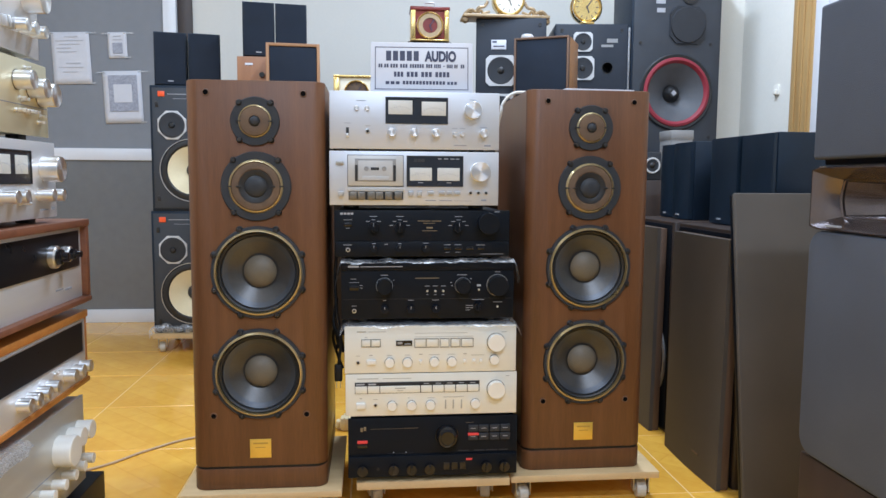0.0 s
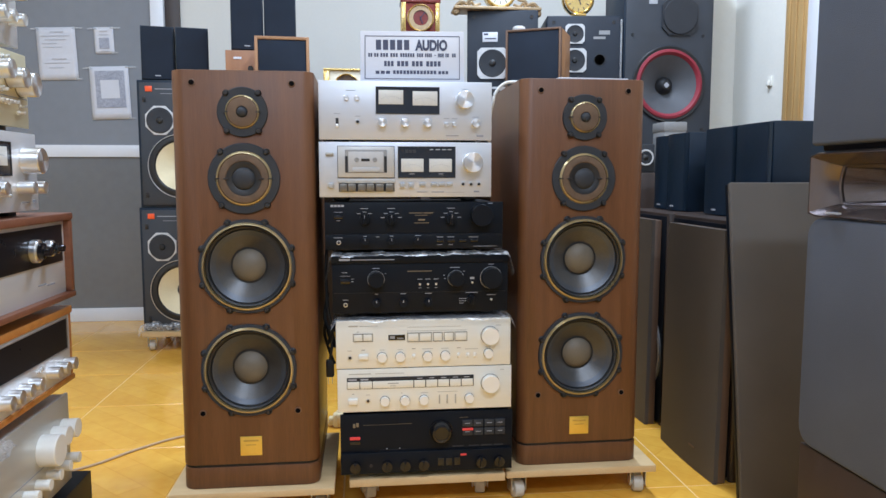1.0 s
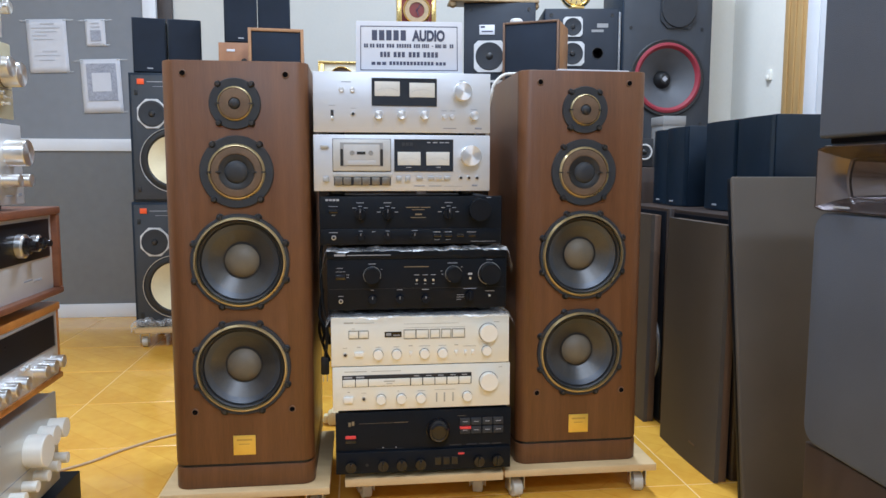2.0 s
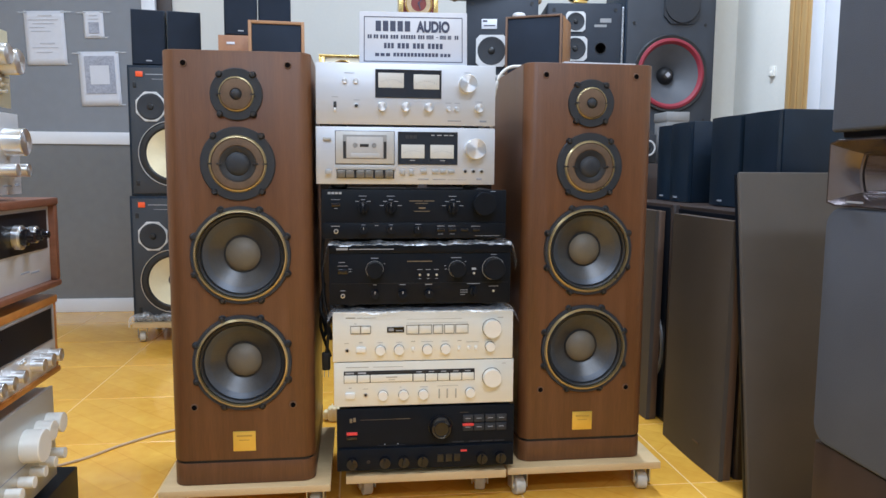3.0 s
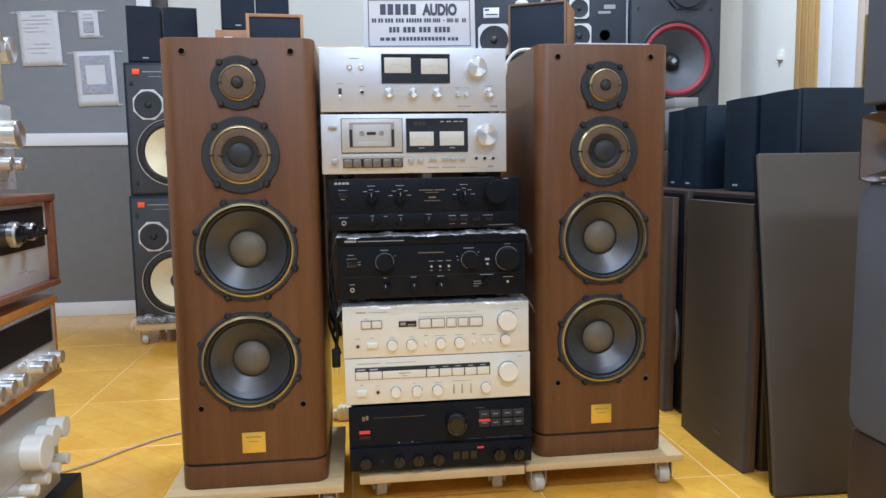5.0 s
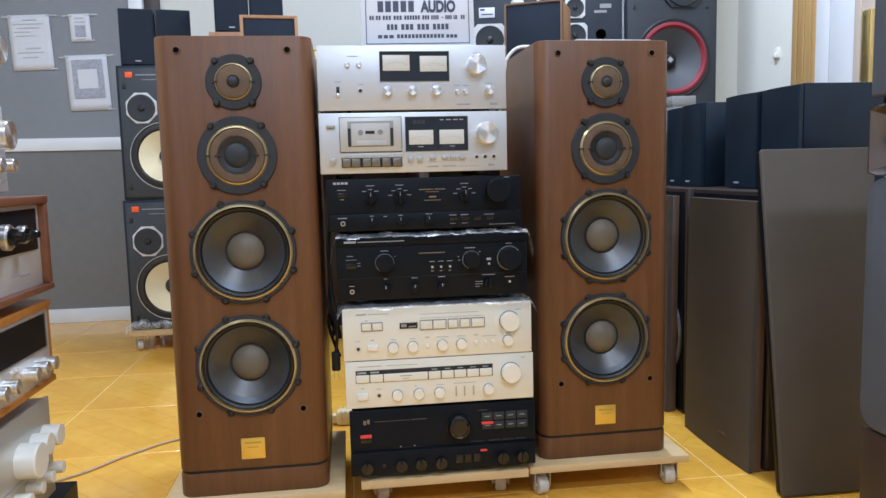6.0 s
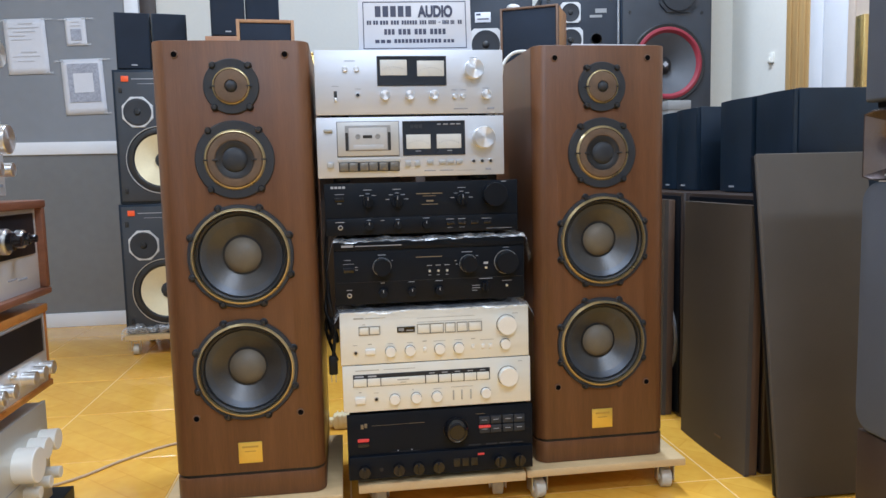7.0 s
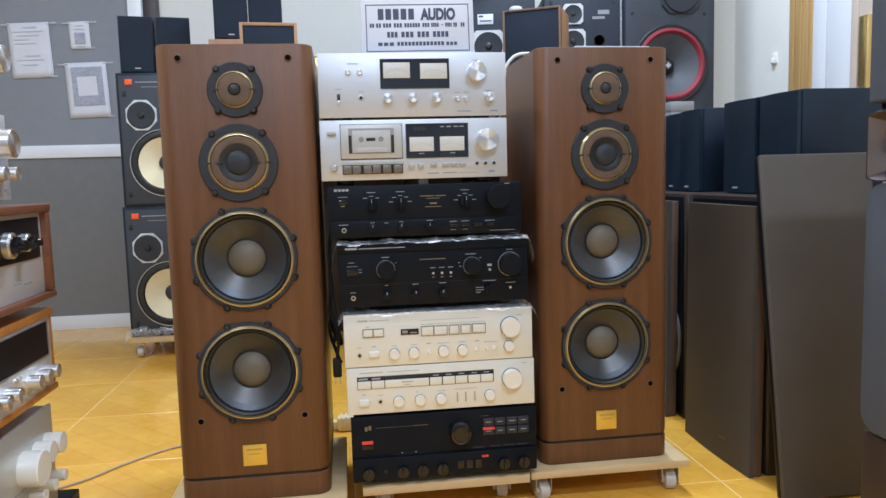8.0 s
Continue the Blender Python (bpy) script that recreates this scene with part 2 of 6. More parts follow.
GOLD = mat("polished_gold", (0.76, 0.55, 0.21), 0.28, metal=1.0, vary=0.08, scale=14, bump=0.02)
ANTIQUE = mat("antique_gilt", (0.40, 0.29, 0.17), 0.45, metal=0.35, vary=0.25, scale=25, bump=0.08)
DIAL = mat("ivory_dial", (0.80, 0.76, 0.62), 0.4, vary=0.04, scale=14, bump=0.0)
GROUT = mat("pale_yellow_grout", (0.82, 0.56, 0.235), 0.7, vary=0.12, scale=20, bump=0.1)
GREYBOX = mat("grey_cardboard", (0.27, 0.27, 0.27), 0.6, vary=0.08, scale=8, bump=0.05)
TILE = tile_mat()
FILM = film_mat()


# ---- mesh helpers: fronts face -y, x to the right, z up ----
def part(name, bm, material, parent=None, label="", smooth=True):
    me = bpy.data.meshes.new(name)
    bmesh.ops.recalc_face_normals(bm, faces=bm.faces)
    bm.to_mesh(me)
    bm.free()
    me.materials.append(material)
    if smooth:
        for p in me.polygons:
            p.use_smooth = True
        me.set_sharp_from_angle(angle=radians(32))
    ob = new(name, me)
    if parent:
        ob.parent = parent
    if label:
        ob["label"] = label
    if name.endswith(("lettering", "print", "marks", "scale", "counter", "slots", "border_line")):
        ob["kind"] = "stuff"
    return ob


def thing(name, m, label, category, group="", kind=""):
    ob = new(name)
    ob.matrix_basis = m
    return tagged(ob, label, category, group, kind)


def box(x0, x1, y0, y1, z0, z1, bevel=0.0, seg=2, bm=None):
    """A box between two corners; bevel rounds its edges."""
    b = bmesh.new()
    bmesh.ops.create_cube(b, size=1)
    for v in b.verts:
        v.co = Vector(((x0 + x1) / 2 + v.co.x * (x1 - x0), (y0 + y1) / 2 + v.co.y * (y1 - y0), (z0 + z1) / 2 + v.co.z * (z1 - z0)))
    if bevel:
        bmesh.ops.bevel(b, geom=b.edges[:], offset=bevel, segments=seg, profile=0.5, affect="EDGES", clamp_overlap=True)
    return join(bm, b)


def join(bm, b):
    if bm is None:
        return b
    me = bpy.data.meshes.new("tmp")
    b.to_mesh(me)
    b.free()
    bm.from_mesh(me)
    bpy.data.meshes.remove(me)
    return bm


def lathe(profile, x=0, z=0, y=0, n=40, bm=None):
    """Turns (radius, height towards the front) round an axis that points to -y."""
    b = bmesh.new()
    rings = []
    for r, d in profile:
        if r < 1e-6:
            rings.append([b.verts.new((x, y - d, z))])
        else:
            rings.append([b.verts.new((x + r * math.cos(k * math.tau / n), y - d, z + r * math.sin(k * math.tau / n))) for k in range(n)])
    for a, c in zip(rings, rings[1:]):
        for k in range(n):
            j = (k + 1) % n
            if len(a) == 1 and len(c) == 1:
                continue
            if len(a) == 1:
                b.faces.new((a[0], c[k], c[j]))
            elif len(c) == 1:
                b.faces.new((a[k], a[j], c[0]))
            else:
                b.faces.new((a[k], a[j], c[j], c[k]))
    return join(bm, b)


def knob_bm(r, h, x, z, y=0, skirt=0.0, grip=0):
    """A turned knob with a chamfered rim, an optional skirt and knurls."""
    prof = [(0, h), (r * 0.5, h), (r * 0.955, h), (r, h - r * 0.05), (r, 0.002)]
    if skirt:
        prof += [(r * (1 + skirt), 0.002), (r * (1 + skirt), 0)]
    else:
        prof += [(r, 0)]
    b = lathe(prof, x, z, y, 36)
    if grip:
        for k in range(grip):
            a = k * math.tau / grip
            lathe([(0, h * 0.8), (r * 0.09, h * 0.8), (r * 0.09, 0.002)], x + r * math.cos(a), z + r * math.sin(a), y, 6, b)
    return b


def tube(points, r, n=8, bm=None):
    """A round cord through the points, smoothed."""
    pts = [Vector(p) for p in points]
    fine = []
    for i in range(len(pts) - 1):
        p0, p1, p2, p3 = pts[max(0, i - 1)], pts[i], pts[i + 1], pts[min(len(pts) - 1, i + 2)]
        for k in range(6):
            s = k / 6
            fine.append(0.5 * ((2 * p1) + (p2 - p0) * s + (2 * p0 - 5 * p1 + 4 * p2 - p3) * s * s + (3 * p1 - p0 - 3 * p2 + p3) * s ** 3))
    fine.append(pts[-1])
    b = bmesh.new()
    rings = []
    for i, p in enumerate(fine):
        d = (fine[min(i + 1, len(fine) - 1)] - fine[max(i - 1, 0)]).normalized()
        u = d.cross(Vector((0.3, 0.2, 1))).normalized()
        w = d.cross(u)
        rings.append([b.verts.new(p + r * (math.cos(k * math.tau / n) * u + math.sin(k * math.tau / n) * w)) for k in range(n)])
    for a, c in zip(rings, rings[1:]):
        for k in range(n):
            b.faces.new((a[k], a[(k + 1) % n], c[(k + 1) % n], c[k]))
    b.faces.new(rings[0])
    b.faces.new(rings[-1][::-1])
    return join(bm, b)


def rounded_box(x0, x1, y0, y1, z0, z1, r, edge=0.002, seg=6, back=True):
    """A box whose upright edges have the radius r."""
    b = bmesh.new()
    bmesh.ops.create_cube(b, size=1)
    for v in b.verts:
        v.co = Vector(((x0 + x1) / 2 + v.co.x * (x1 - x0), (y0 + y1) / 2 + v.co.y * (y1 - y0), (z0 + z1) / 2 + v.co.z * (z1 - z0)))
    up = [e for e in b.edges if abs(e.verts[0].co.z - e.verts[1].co.z) > 1e-6 and (back or max(e.verts[0].co.y, e.verts[1].co.y) < (y0 + y1) / 2)]
    bmesh.ops.bevel(b, geom=up, offset=r, segments=seg, profile=0.5, affect="EDGES")
    flat = [e for e in b.edges if abs(e.verts[0].co.z - e.verts[1].co.z) < 1e-6]
    bmesh.ops.bevel(b, geom=flat, offset=edge, segments=2, profile=0.5, affect="EDGES")
    return b


def bars(items, y=-0.0006):
    """Thin raised strips (x0, x1, z0, z1) for print that cannot be read."""
    b = bmesh.new()
    for x0, x1, z0, z1 in items:
        box(x0, x1, y, 0.0005, z0, z1, bm=b)
    return b


def bore(ob, holes):
    """Cuts round openings (x, z, radius, depth) into a front."""
    b = bmesh.new()
    for x, z, r, depth in holes:
        lathe([(0, 0.05), (r, 0.05), (r, -depth), (0, -depth)], x, z, 0, 48, b)
    bmesh.ops.recalc_face_normals(b, faces=b.faces)
    me = bpy.data.meshes.new("cutter")
    b.to_mesh(me)
    b.free()
    cutter = bpy.data.objects.new("cutter", me)
    scene.collection.objects.link(cutter)
    cut = ob.modifiers.new("bore", "BOOLEAN")
    cut.object, cut.operation, cut.solver = cutter, "DIFFERENCE", "EXACT"
    keep, up = ob.matrix_basis.copy(), ob.parent
    ob.parent, ob.matrix_basis = None, Matrix()
    bpy.context.view_layer.update()
    made = bpy.data.meshes.new_from_object(ob.evaluated_get(bpy.context.evaluated_depsgraph_get()))
    ob.modifiers.clear()
    ob.data = made
    ob.parent, ob.matrix_basis = up, keep
    bpy.data.objects.remove(cutter)
    return ob


# ---- the room ----
def wall(name, x0, x1, y0, y1, z0, z1, material=WALLWHITE, label="white painted plaster wall with faint marks", category="wall"):
    return tagged(part(name, box(x0, x1, y0, y1, z0, z1), material, smooth=False), label, category, kind="structure")


BACK, RIGHT, LEFT, FRONT, TOP = 4.40, 1.75, -2.6, -2.6, 3.2
floor = tagged(part("floor", box(LEFT - 0.1, RIGHT + 0.1, FRONT - 0.1, BACK + 0.15, -0.12, -0.0012), GROUT, smooth=False),
               "amber glazed tile floor with pale joints and a diagonal parquet print", "floor", kind="structure")
tagged(part("ceiling", box(LEFT - 0.1, RIGHT + 0.1, FRONT - 0.1, BACK + 0.15, TOP, TOP + 0.1), CEILWHITE, smooth=False), "plain white painted ceiling", "ceiling", kind="structure")
wall("wall_north", -1.15, 1.40, BACK, BACK + 0.12, 0, TOP)
wall("wall_north_recess", LEFT, -1.15, BACK + 0.03, BACK + 0.12, 0, TOP)
wall("wall_pillar", 1.40, RIGHT, 3.69, BACK + 0.12, 0, TOP, CREAMPAINT, label="pale cream painted pillar at the room corner")
wall("wall_east", RIGHT, RIGHT + 0.12, 3.235, 3.69, 0, TOP, CREAMPAINT)
wall("wall_east_front", RIGHT, RIGHT + 0.12, FRONT, 2.20, 0, TOP)
wall("wall_east_lintel", RIGHT, RIGHT + 0.12, 2.20, 3.235, 2.6, TOP)
wall("wall_west", LEFT - 0.12, LEFT, FRONT, BACK + 0.12, 0, TOP)
wall("wall_south", LEFT, RIGHT, FRONT - 0.12, FRONT, 0, TOP, DIMWALL, "unseen closing wall, dark blue-grey to cut bounce light")

# wooden doorway with pale panels in the east wall
door = thing("door_1", pose(RIGHT, 0, 0), "yellowish wooden door frame with pale glazed panels", "door", kind="structure")
frame_bm = box(-0.006, 0.10, 3.076, 3.235, 0, 2.6, 0.003)
for k in range(3):
    box(-0.011, -0.006, 3.095 + k * 0.048, 3.118 + k * 0.048, 0, 2.6, 0.002, bm=frame_bm)
part("door_frame", frame_bm, POSTWOOD, door, "yellowish wooden moulded post")
part("door_panel", box(-0.002, 0.03, 2.992, 3.076, 0, 2.6, 0.002), WHITEALU, door, "pale translucent panel")
part("door_panel", box(0.0, 0.03, 2.840, 2.988, 0, 2.6, 0.002), WHITEALU, door)
part("door_stile", box(-0.006, 0.05, 2.802, 2.840, 0, 2.6, 0.003), BEIGEFRAME, door, "pale beige door stile")
part("door_panel", box(0.0, 0.04, 2.36, 2.802, 0, 2.6, 0.002), BEIGEFRAME, door, "beige frosted door leaf")
part("pull_bar", box(-0.02, 0.004, 2.733, 2.782, 0.45, 1.325, 0.006), BRASS, door, "long brass pull bar")
part("door_frame", box(-0.006, 0.10, 2.20, 2.36, 0, 2.6, 0.006), POSTWOOD, door)
sw = thing("wall_switch", pose(RIGHT, 3.345, 1.262), "small cream switch fitting on the white wall", "switch")
part("switch_plate", box(-0.010, 0, -0.019, 0.019, -0.024, 0.022, 0.003), CREAMPAINT, sw)
part("switch_rocker", box(-0.02, -0.01, -0.01, 0.01, -0.022, 0.0, 0.002), CREAMPAINT, sw)

# grey partition with white aluminium rails
cab = thing("partition_1", pose(0, 4.36, 0), "smoky grey panel partition in a white aluminium frame", "partition", kind="structure")
part("base_rail", box(LEFT, -1.17, -0.012, 0.05, 0, 0.075, 0.002), WHITEALU, cab)
part("middle_rail", box(LEFT, -1.30, -0.012, 0.05, 0.928, 0.994, 0.002), WHITEALU, cab)
part("upright_post", box(-1.30, -1.23, -0.014, 0.05, 0.075, 2.5, 0.002), WHITEALU, cab)
part("lower_panel", box(LEFT, -1.30, 0.0, 0.02, 0.075, 0.928), SMOKEPANE, cab)
part("upper_panel", box(LEFT, -1.30, 0.0, 0.02, 0.994, 2.5), GREYPANE, cab)
# added dark strip: gives the open gap beside the post its shade
part("dark_gap_strip", box(-1.23, -1.15, 0.02, 0.05, 0.0, 2.5, 0.002), DARKWOOD, cab, "dark strip standing in for the shaded gap beside the white post")


def notice(name, x0, x1, z0, z1, lean, label, lines, block=None):
    """A sheet of paper taped to the grey panel."""
    t = thing(name, pose((x0 + x1) / 2, 4.357, z0, 0, lean, 0), label, "notice")
    w, h = x1 - x0, z1 - z0
    b = bmesh.new()
    nx, nz = 8, 8
    g = [[b.verts.new((-w / 2 + w * i / nx, -0.002 - 0.002 * noise.noise(Vector((i * 0.7 + x0 * 9, k * 0.7, 1))), h * k / nz)) for i in range(nx + 1)] for k in range(nz + 1)]
    for k in range(nz):
        for i in range(nx):
            b.faces.new((g[k][i], g[k][i + 1], g[k + 1][i + 1], g[k + 1][i]))
    sheet = part("sheet", b, PAPER, t)
    m = sheet.modifiers.new("thick", "SOLIDIFY")
    m.thickness = 0.0008
    if block:
        part("printed_block", bars([block], -0.0062), BLOCKINK, t, "grey printed block")
    part("print", bars(lines, -0.0058), FAINT, t)
    for x0, x1, z0 in ((-w / 2 - 0.03, -w / 2 + 0.015, h - 0.012), (w / 2 - 0.015, w / 2 + 0.04, h - 0.010), (w / 2 - 0.015, w / 2 + 0.02, 0.0)):
        part("tape", box(x0, x1, -0.007, -0.006, z0, z0 + 0.008), FILM, t, "clear adhesive tape")
    return t


notice("paper_notice", -1.895, -1.692, 1.347, 1.63, -2, "white typed paper notice taped to the grey panel",
       [(-0.03, 0.04, 0.255, 0.262), (-0.08, 0.07, 0.235, 0.239), (-0.06, 0.05, 0.215, 0.219), (-0.075, 0.0, 0.195, 0.199), (-0.07, 0.03, 0.175, 0.179),
        (-0.03, 0.045, 0.11, 0.117), (-0.07, 0.06, 0.09, 0.094), (-0.05, 0.03, 0.065, 0.069)])
notice("paper_notice", -1.599, -1.497, 1.494, 1.636, -2, "small white paper notice with a grey square taped to the panel",
       [(-0.02, 0.02, 0.118, 0.122), (-0.025, 0.025, 0.1, 0.103), (-0.02, 0.02, 0.012, 0.016)], (-0.026, 0.026, 0.026, 0.084))
qr = notice("paper_notice", -1.628, -1.42, 1.136, 1.425, -2, "white paper sheet with a large grey printed panel taped up",
            [(-0.03, 0.035, 0.25, 0.256), (-0.035, 0.035, 0.085, 0.09)], (-0.075, 0.08, 0.065, 0.265))
part("pale_square", bars([(-0.048, 0.05, 0.115, 0.215)], -0.0075), PAPER, qr, "pale blank square")


# ---- speaker parts ----
def woofer(parent, x, z, r, y=0, bolts=8, phase=22.5):
    """The large driver: cast ring with lugs, brass trim, rolled surround, cone and cap."""
    d = part("woofer", lathe([(r, 0), (r, 0.005), (r * 0.985, 0.0075), (r * 0.925, 0.008), (r * 0.91, 0.006), (r * 0.88, 0.0), (r * 0.87, -0.01)], x, z, y, 64), CASTDARK, parent, "dark cast woofer with grey cone")
    part("trim_ring", lathe([(r * 0.937, 0.0075), (r * 0.905, 0.0125), (r * 0.89, 0.0128), (r * 0.876, 0.004)], x, z, y, 64), TRIM, d, "pale brass trim ring")
    part("surround", lathe([(r * 0.88, 0.001), (r * 0.872, 0.004), (r * 0.84, 0.0065), (r * 0.808, 0.004), (r * 0.79, -0.001), (r * 0.78, -0.004)], x, z, y, 64), RUBBER, d, "black rubber surround")
    part("cone_edge", lathe([(r * 0.787, -0.0025), (r * 0.775, -0.0015), (r * 0.70, -0.006), (r * 0.66, -0.0085)], x, z, y, 64), CONEEDGE, d, "slate-grey outer cone ring")
    part("cone", lathe([(r * 0.665, -0.008), (r * 0.60, -0.0125), (r * 0.45, -0.022), (r * 0.37, -0.0275), (r * 0.36, -0.034)], x, z, y, 64), CONE, d)
    part("cap_ring", lathe([(r * 0.385, -0.0265), (r * 0.375, -0.0245), (r * 0.355, -0.0245), (r * 0.35, -0.028)], x, z, y, 48), RUBBER, d)
    part("dust_cap", lathe([(0, -0.010), (r * 0.12, -0.011), (r * 0.24, -0.0155), (r * 0.32, -0.0215), (r * 0.36, -0.0275)], x, z, y, 48), CAP, d, "tan domed dust cap")
    for k in range(bolts):
        a = radians(phase + k * 360 / bolts)
        bx, bz = x + r * 0.995 * math.cos(a), z + r * 0.995 * math.sin(a)
        lug = lathe([(0, 0.011), (0.0045, 0.0105), (0.0062, 0.008), (0.0075, 0.004), (0.009, 0.003), (0.009, 0)], bx, bz, y, 14)
        part("bolt_lug", lug, RUBBER, d)
    return d


def plate_driver(parent, name, x, z, r, ring, dome, dark, y=0):
    """Midrange and tweeter: a dark round plate, brass ring, bronze mesh and a dome."""
    d = part(name, lathe([(r, 0), (r, 0.004), (r * 0.975, 0.006), (ring * 1.05, 0.006), (ring, 0.002)], x, z, y, 56), CASTDARK, parent, "dark round driver plate")
    part("trim_ring", lathe([(ring * 1.08, 0.0055), (ring * 1.02, 0.0105), (ring * 0.995, 0.0108), (ring * 0.985, 0.006)], x, z, y, 48), TRIM, d, "brass trim ring")
    part("mesh_ring", lathe([(ring * 0.99, 0.007), (ring * 0.93, 0.0102), (ring * 0.8, 0.0112), (dark * 1.05, 0.0108), (dark, 0.009), (dome * 0.98, 0.0075)], x, z, y, 48), BRONZE, d, "bronze coloured guard ring")
    if dark > dome * 1.15:
        part("inner_ring", lathe([(dark * 1.01, 0.0088), (dark, 0.0104), (dome * 1.1, 0.0098), (dome * 1.0, 0.0085)], x, z, y, 48), RUBBER, d)
        for s in (-1, 1):
            part("side_pin", box(x + s * dark - 0.006, x + s * dark + 0.006, y - 0.0135, y - 0.009, z - 0.0018, z + 0.0018, 0.0006), RUBBER, d)
    part("dome", lathe([(0, 0.0165), (dome * 0.4, 0.0160), (dome * 0.75, 0.0142), (dome * 0.97, 0.0108), (dome * 1.03, 0.0080)], x, z, y, 40), CASTDARK, d)
    for a in (50, 130, 230, 310):
        bx, bz = x + r * 0.98 * math.cos(radians(a)), z + r * 0.98 * math.sin(radians(a))
        part("bolt_lug", lathe([(0, 0.012), (0.005, 0.0115), (0.0065, 0.009), (0.0075, 0.004), (0.008, 0)], bx, bz, y, 14), RUBBER, d)
    for s in (-1, 1):
        part("side_pin", box(x + s * ring * 1.02 - 0.006, x + s * ring * 1.02 + 0.006, y - 0.011, y - 0.005, z - 0.0015, z + 0.0015), RUBBER, d)
    return d


def tower(m, label):
    """The tall walnut four-way speaker with rounded front edges on a plinth."""
    t = thing("floor_speaker", m, label, "speaker", "pair of tall walnut speakers")
    w, depth, h = 0.317, 0.40, 0.971
    bore(part("cabinet", rounded_box(-w / 2, w / 2, 0, depth, 0.057, h, 0.030, 0.0025, back=False), WALNUT, t),
         [(0.002, 0.527, 0.0965, 0.07), (0.0, 0.284, 0.0965, 0.07)])
    body = t.children[0]
    body.data.materials.append(WALNUT_SIDE)
    for p in body.data.polygons:
        p.material_index = int(abs(p.normal.x) > 0.9 and p.area > 0.05)
    part("shadow_gap", rounded_box(-w / 2 + 0.004, w / 2 - 0.004, 0.004, depth - 0.004, 0.049, 0.059, 0.028, 0.0005, back=False), RUBBER, t, "thin black joint line")
    part("plinth", rounded_box(-w / 2, w / 2, 0.0, depth, 0, 0.051, 0.030, 0.002, back=False), WALNUT, t, "walnut plinth")
    plate_driver(t, "tweeter", 0, 0.878, 0.0560, 0.0352, 0.0118, 0.0125)
    plate_driver(t, "midrange", 0, 0.7285, 0.0805, 0.0580, 0.0252, 0.0385)
    woofer(t, 0.002, 0.527, 0.109)
    woofer(t, 0.0, 0.284, 0.109)
    for sx, sz in ((-0.110, 0.9425), (0.110, 0.9425), (-0.108, 0.183), (0.110, 0.183)):
        k = part("grille_socket", lathe([(0.0084, 0), (0.0080, 0.0018), (0.0062, 0.0022), (0.0044, 0.0010), (0.0042, 0.0002)], sx, sz, 0, 20), FRAMEBROWN, t, "brown grille peg socket")
        # flat near-black disc paints the darkness of the peg hole
        part("socket_bore", lathe([(0.0058, 0.0023), (0, 0.0023)], sx, sz, 0, 16), VOIDBLACK, k)
    badge = part("badge", box(-0.025, 0.025, -0.002, 0.001, 0.078, 0.124, 0.0006), BADGE, t, "yellow brass maker plate")
    part("badge_print", bars([(-0.017, 0.017, 0.112, 0.116), (-0.012, 0.012, 0.103, 0.105)], -0.0028), BADGEINK, badge)
    return t


def caster(parent, x, y, top, turn=0.0):
    """A swivel caster with fork and pale wheel."""
    r = 0.024
    c = part("caster", box(-0.02, 0.02, -0.02, 0.02, top - 0.004, top, 0.001), STEEL, parent, "small zinc caster with pale wheel")
    c.matrix_basis = pose(x, y, 0, 0, 0, turn)
    fork = box(-0.021, -0.018, -0.013, 0.016, r - 0.006, top - 0.004, 0.001)
    box(0.018, 0.021, -0.013, 0.016, r - 0.006, top - 0.004, 0.001, bm=fork)
    box(-0.021, 0.021, -0.013, 0.016, top - 0.007, top - 0.0035, 0.0005, bm=fork)
    part("fork", fork, STEEL, c)
    wheel = lathe([(0, 0.0165), (r * 0.3, 0.0165), (r * 0.36, 0.0125), (r * 0.8, 0.0130), (r * 0.96, 0.0115), (r, 0.0085), (r, -0.0085), (r * 0.96, -0.0115),
                   (r * 0.8, -0.0130), (r * 0.36, -0.0125), (r * 0.3, -0.0165), (0, -0.0165)], 0, r, 0, 28)
    bmesh.ops.rotate(wheel, verts=wheel.verts, cent=(0, 0, r), matrix=Matrix.Rotation(radians(90), 3, "Z"))
    part("wheel", wheel, WHEEL, c)
    return c


def dolly(x0, x1, y0, y1, top, label, thick=0.026, turn=0.0, inset=0.035, back=0.04):
    t = thing("wooden_dolly", pose((x0 + x1) / 2, y0, 0, 0, 0, turn), label, "dolly")
    w, d = x1 - x0, y1 - y0
    part("board", box(-w / 2, w / 2, 0, d, top - thick, top, 0.002), PINE, t)
    for k, (cx, cy) in enumerate(((-w / 2 + inset, back), (w / 2 - inset, back), (-w / 2 + inset, d - 0.05), (w / 2 - inset, d - 0.05))):
        caster(t, cx, cy, top - thick, (12, -8, 35, -40)[k])
    return t


TOPZ = 0.083
dolly(-0.602, -0.221, 1.760, 2.14, TOPZ, "pale plywood dolly on casters under a walnut speaker", 0.017)
dolly(0.203, 0.592, 1.808, 2.25, TOPZ, "pale plywood dolly with grey casters under a walnut speaker", 0.018)
dolly(-0.186, 0.197, 1.795, 2.12, 0.0855, "worn pale plywood dolly under the amplifier stack", 0.020, 0.0, 0.049, 0.09)
tower(pose(-0.4145, 1.785, TOPZ + 0.0005), "tall walnut four-way speaker with brass-trimmed drivers on a dolly")
tower(pose(0.3965, 1.842, TOPZ + 0.0005, 0, 0, 0.5), "tall walnut four-way speaker with brass-trimmed drivers on a dolly")


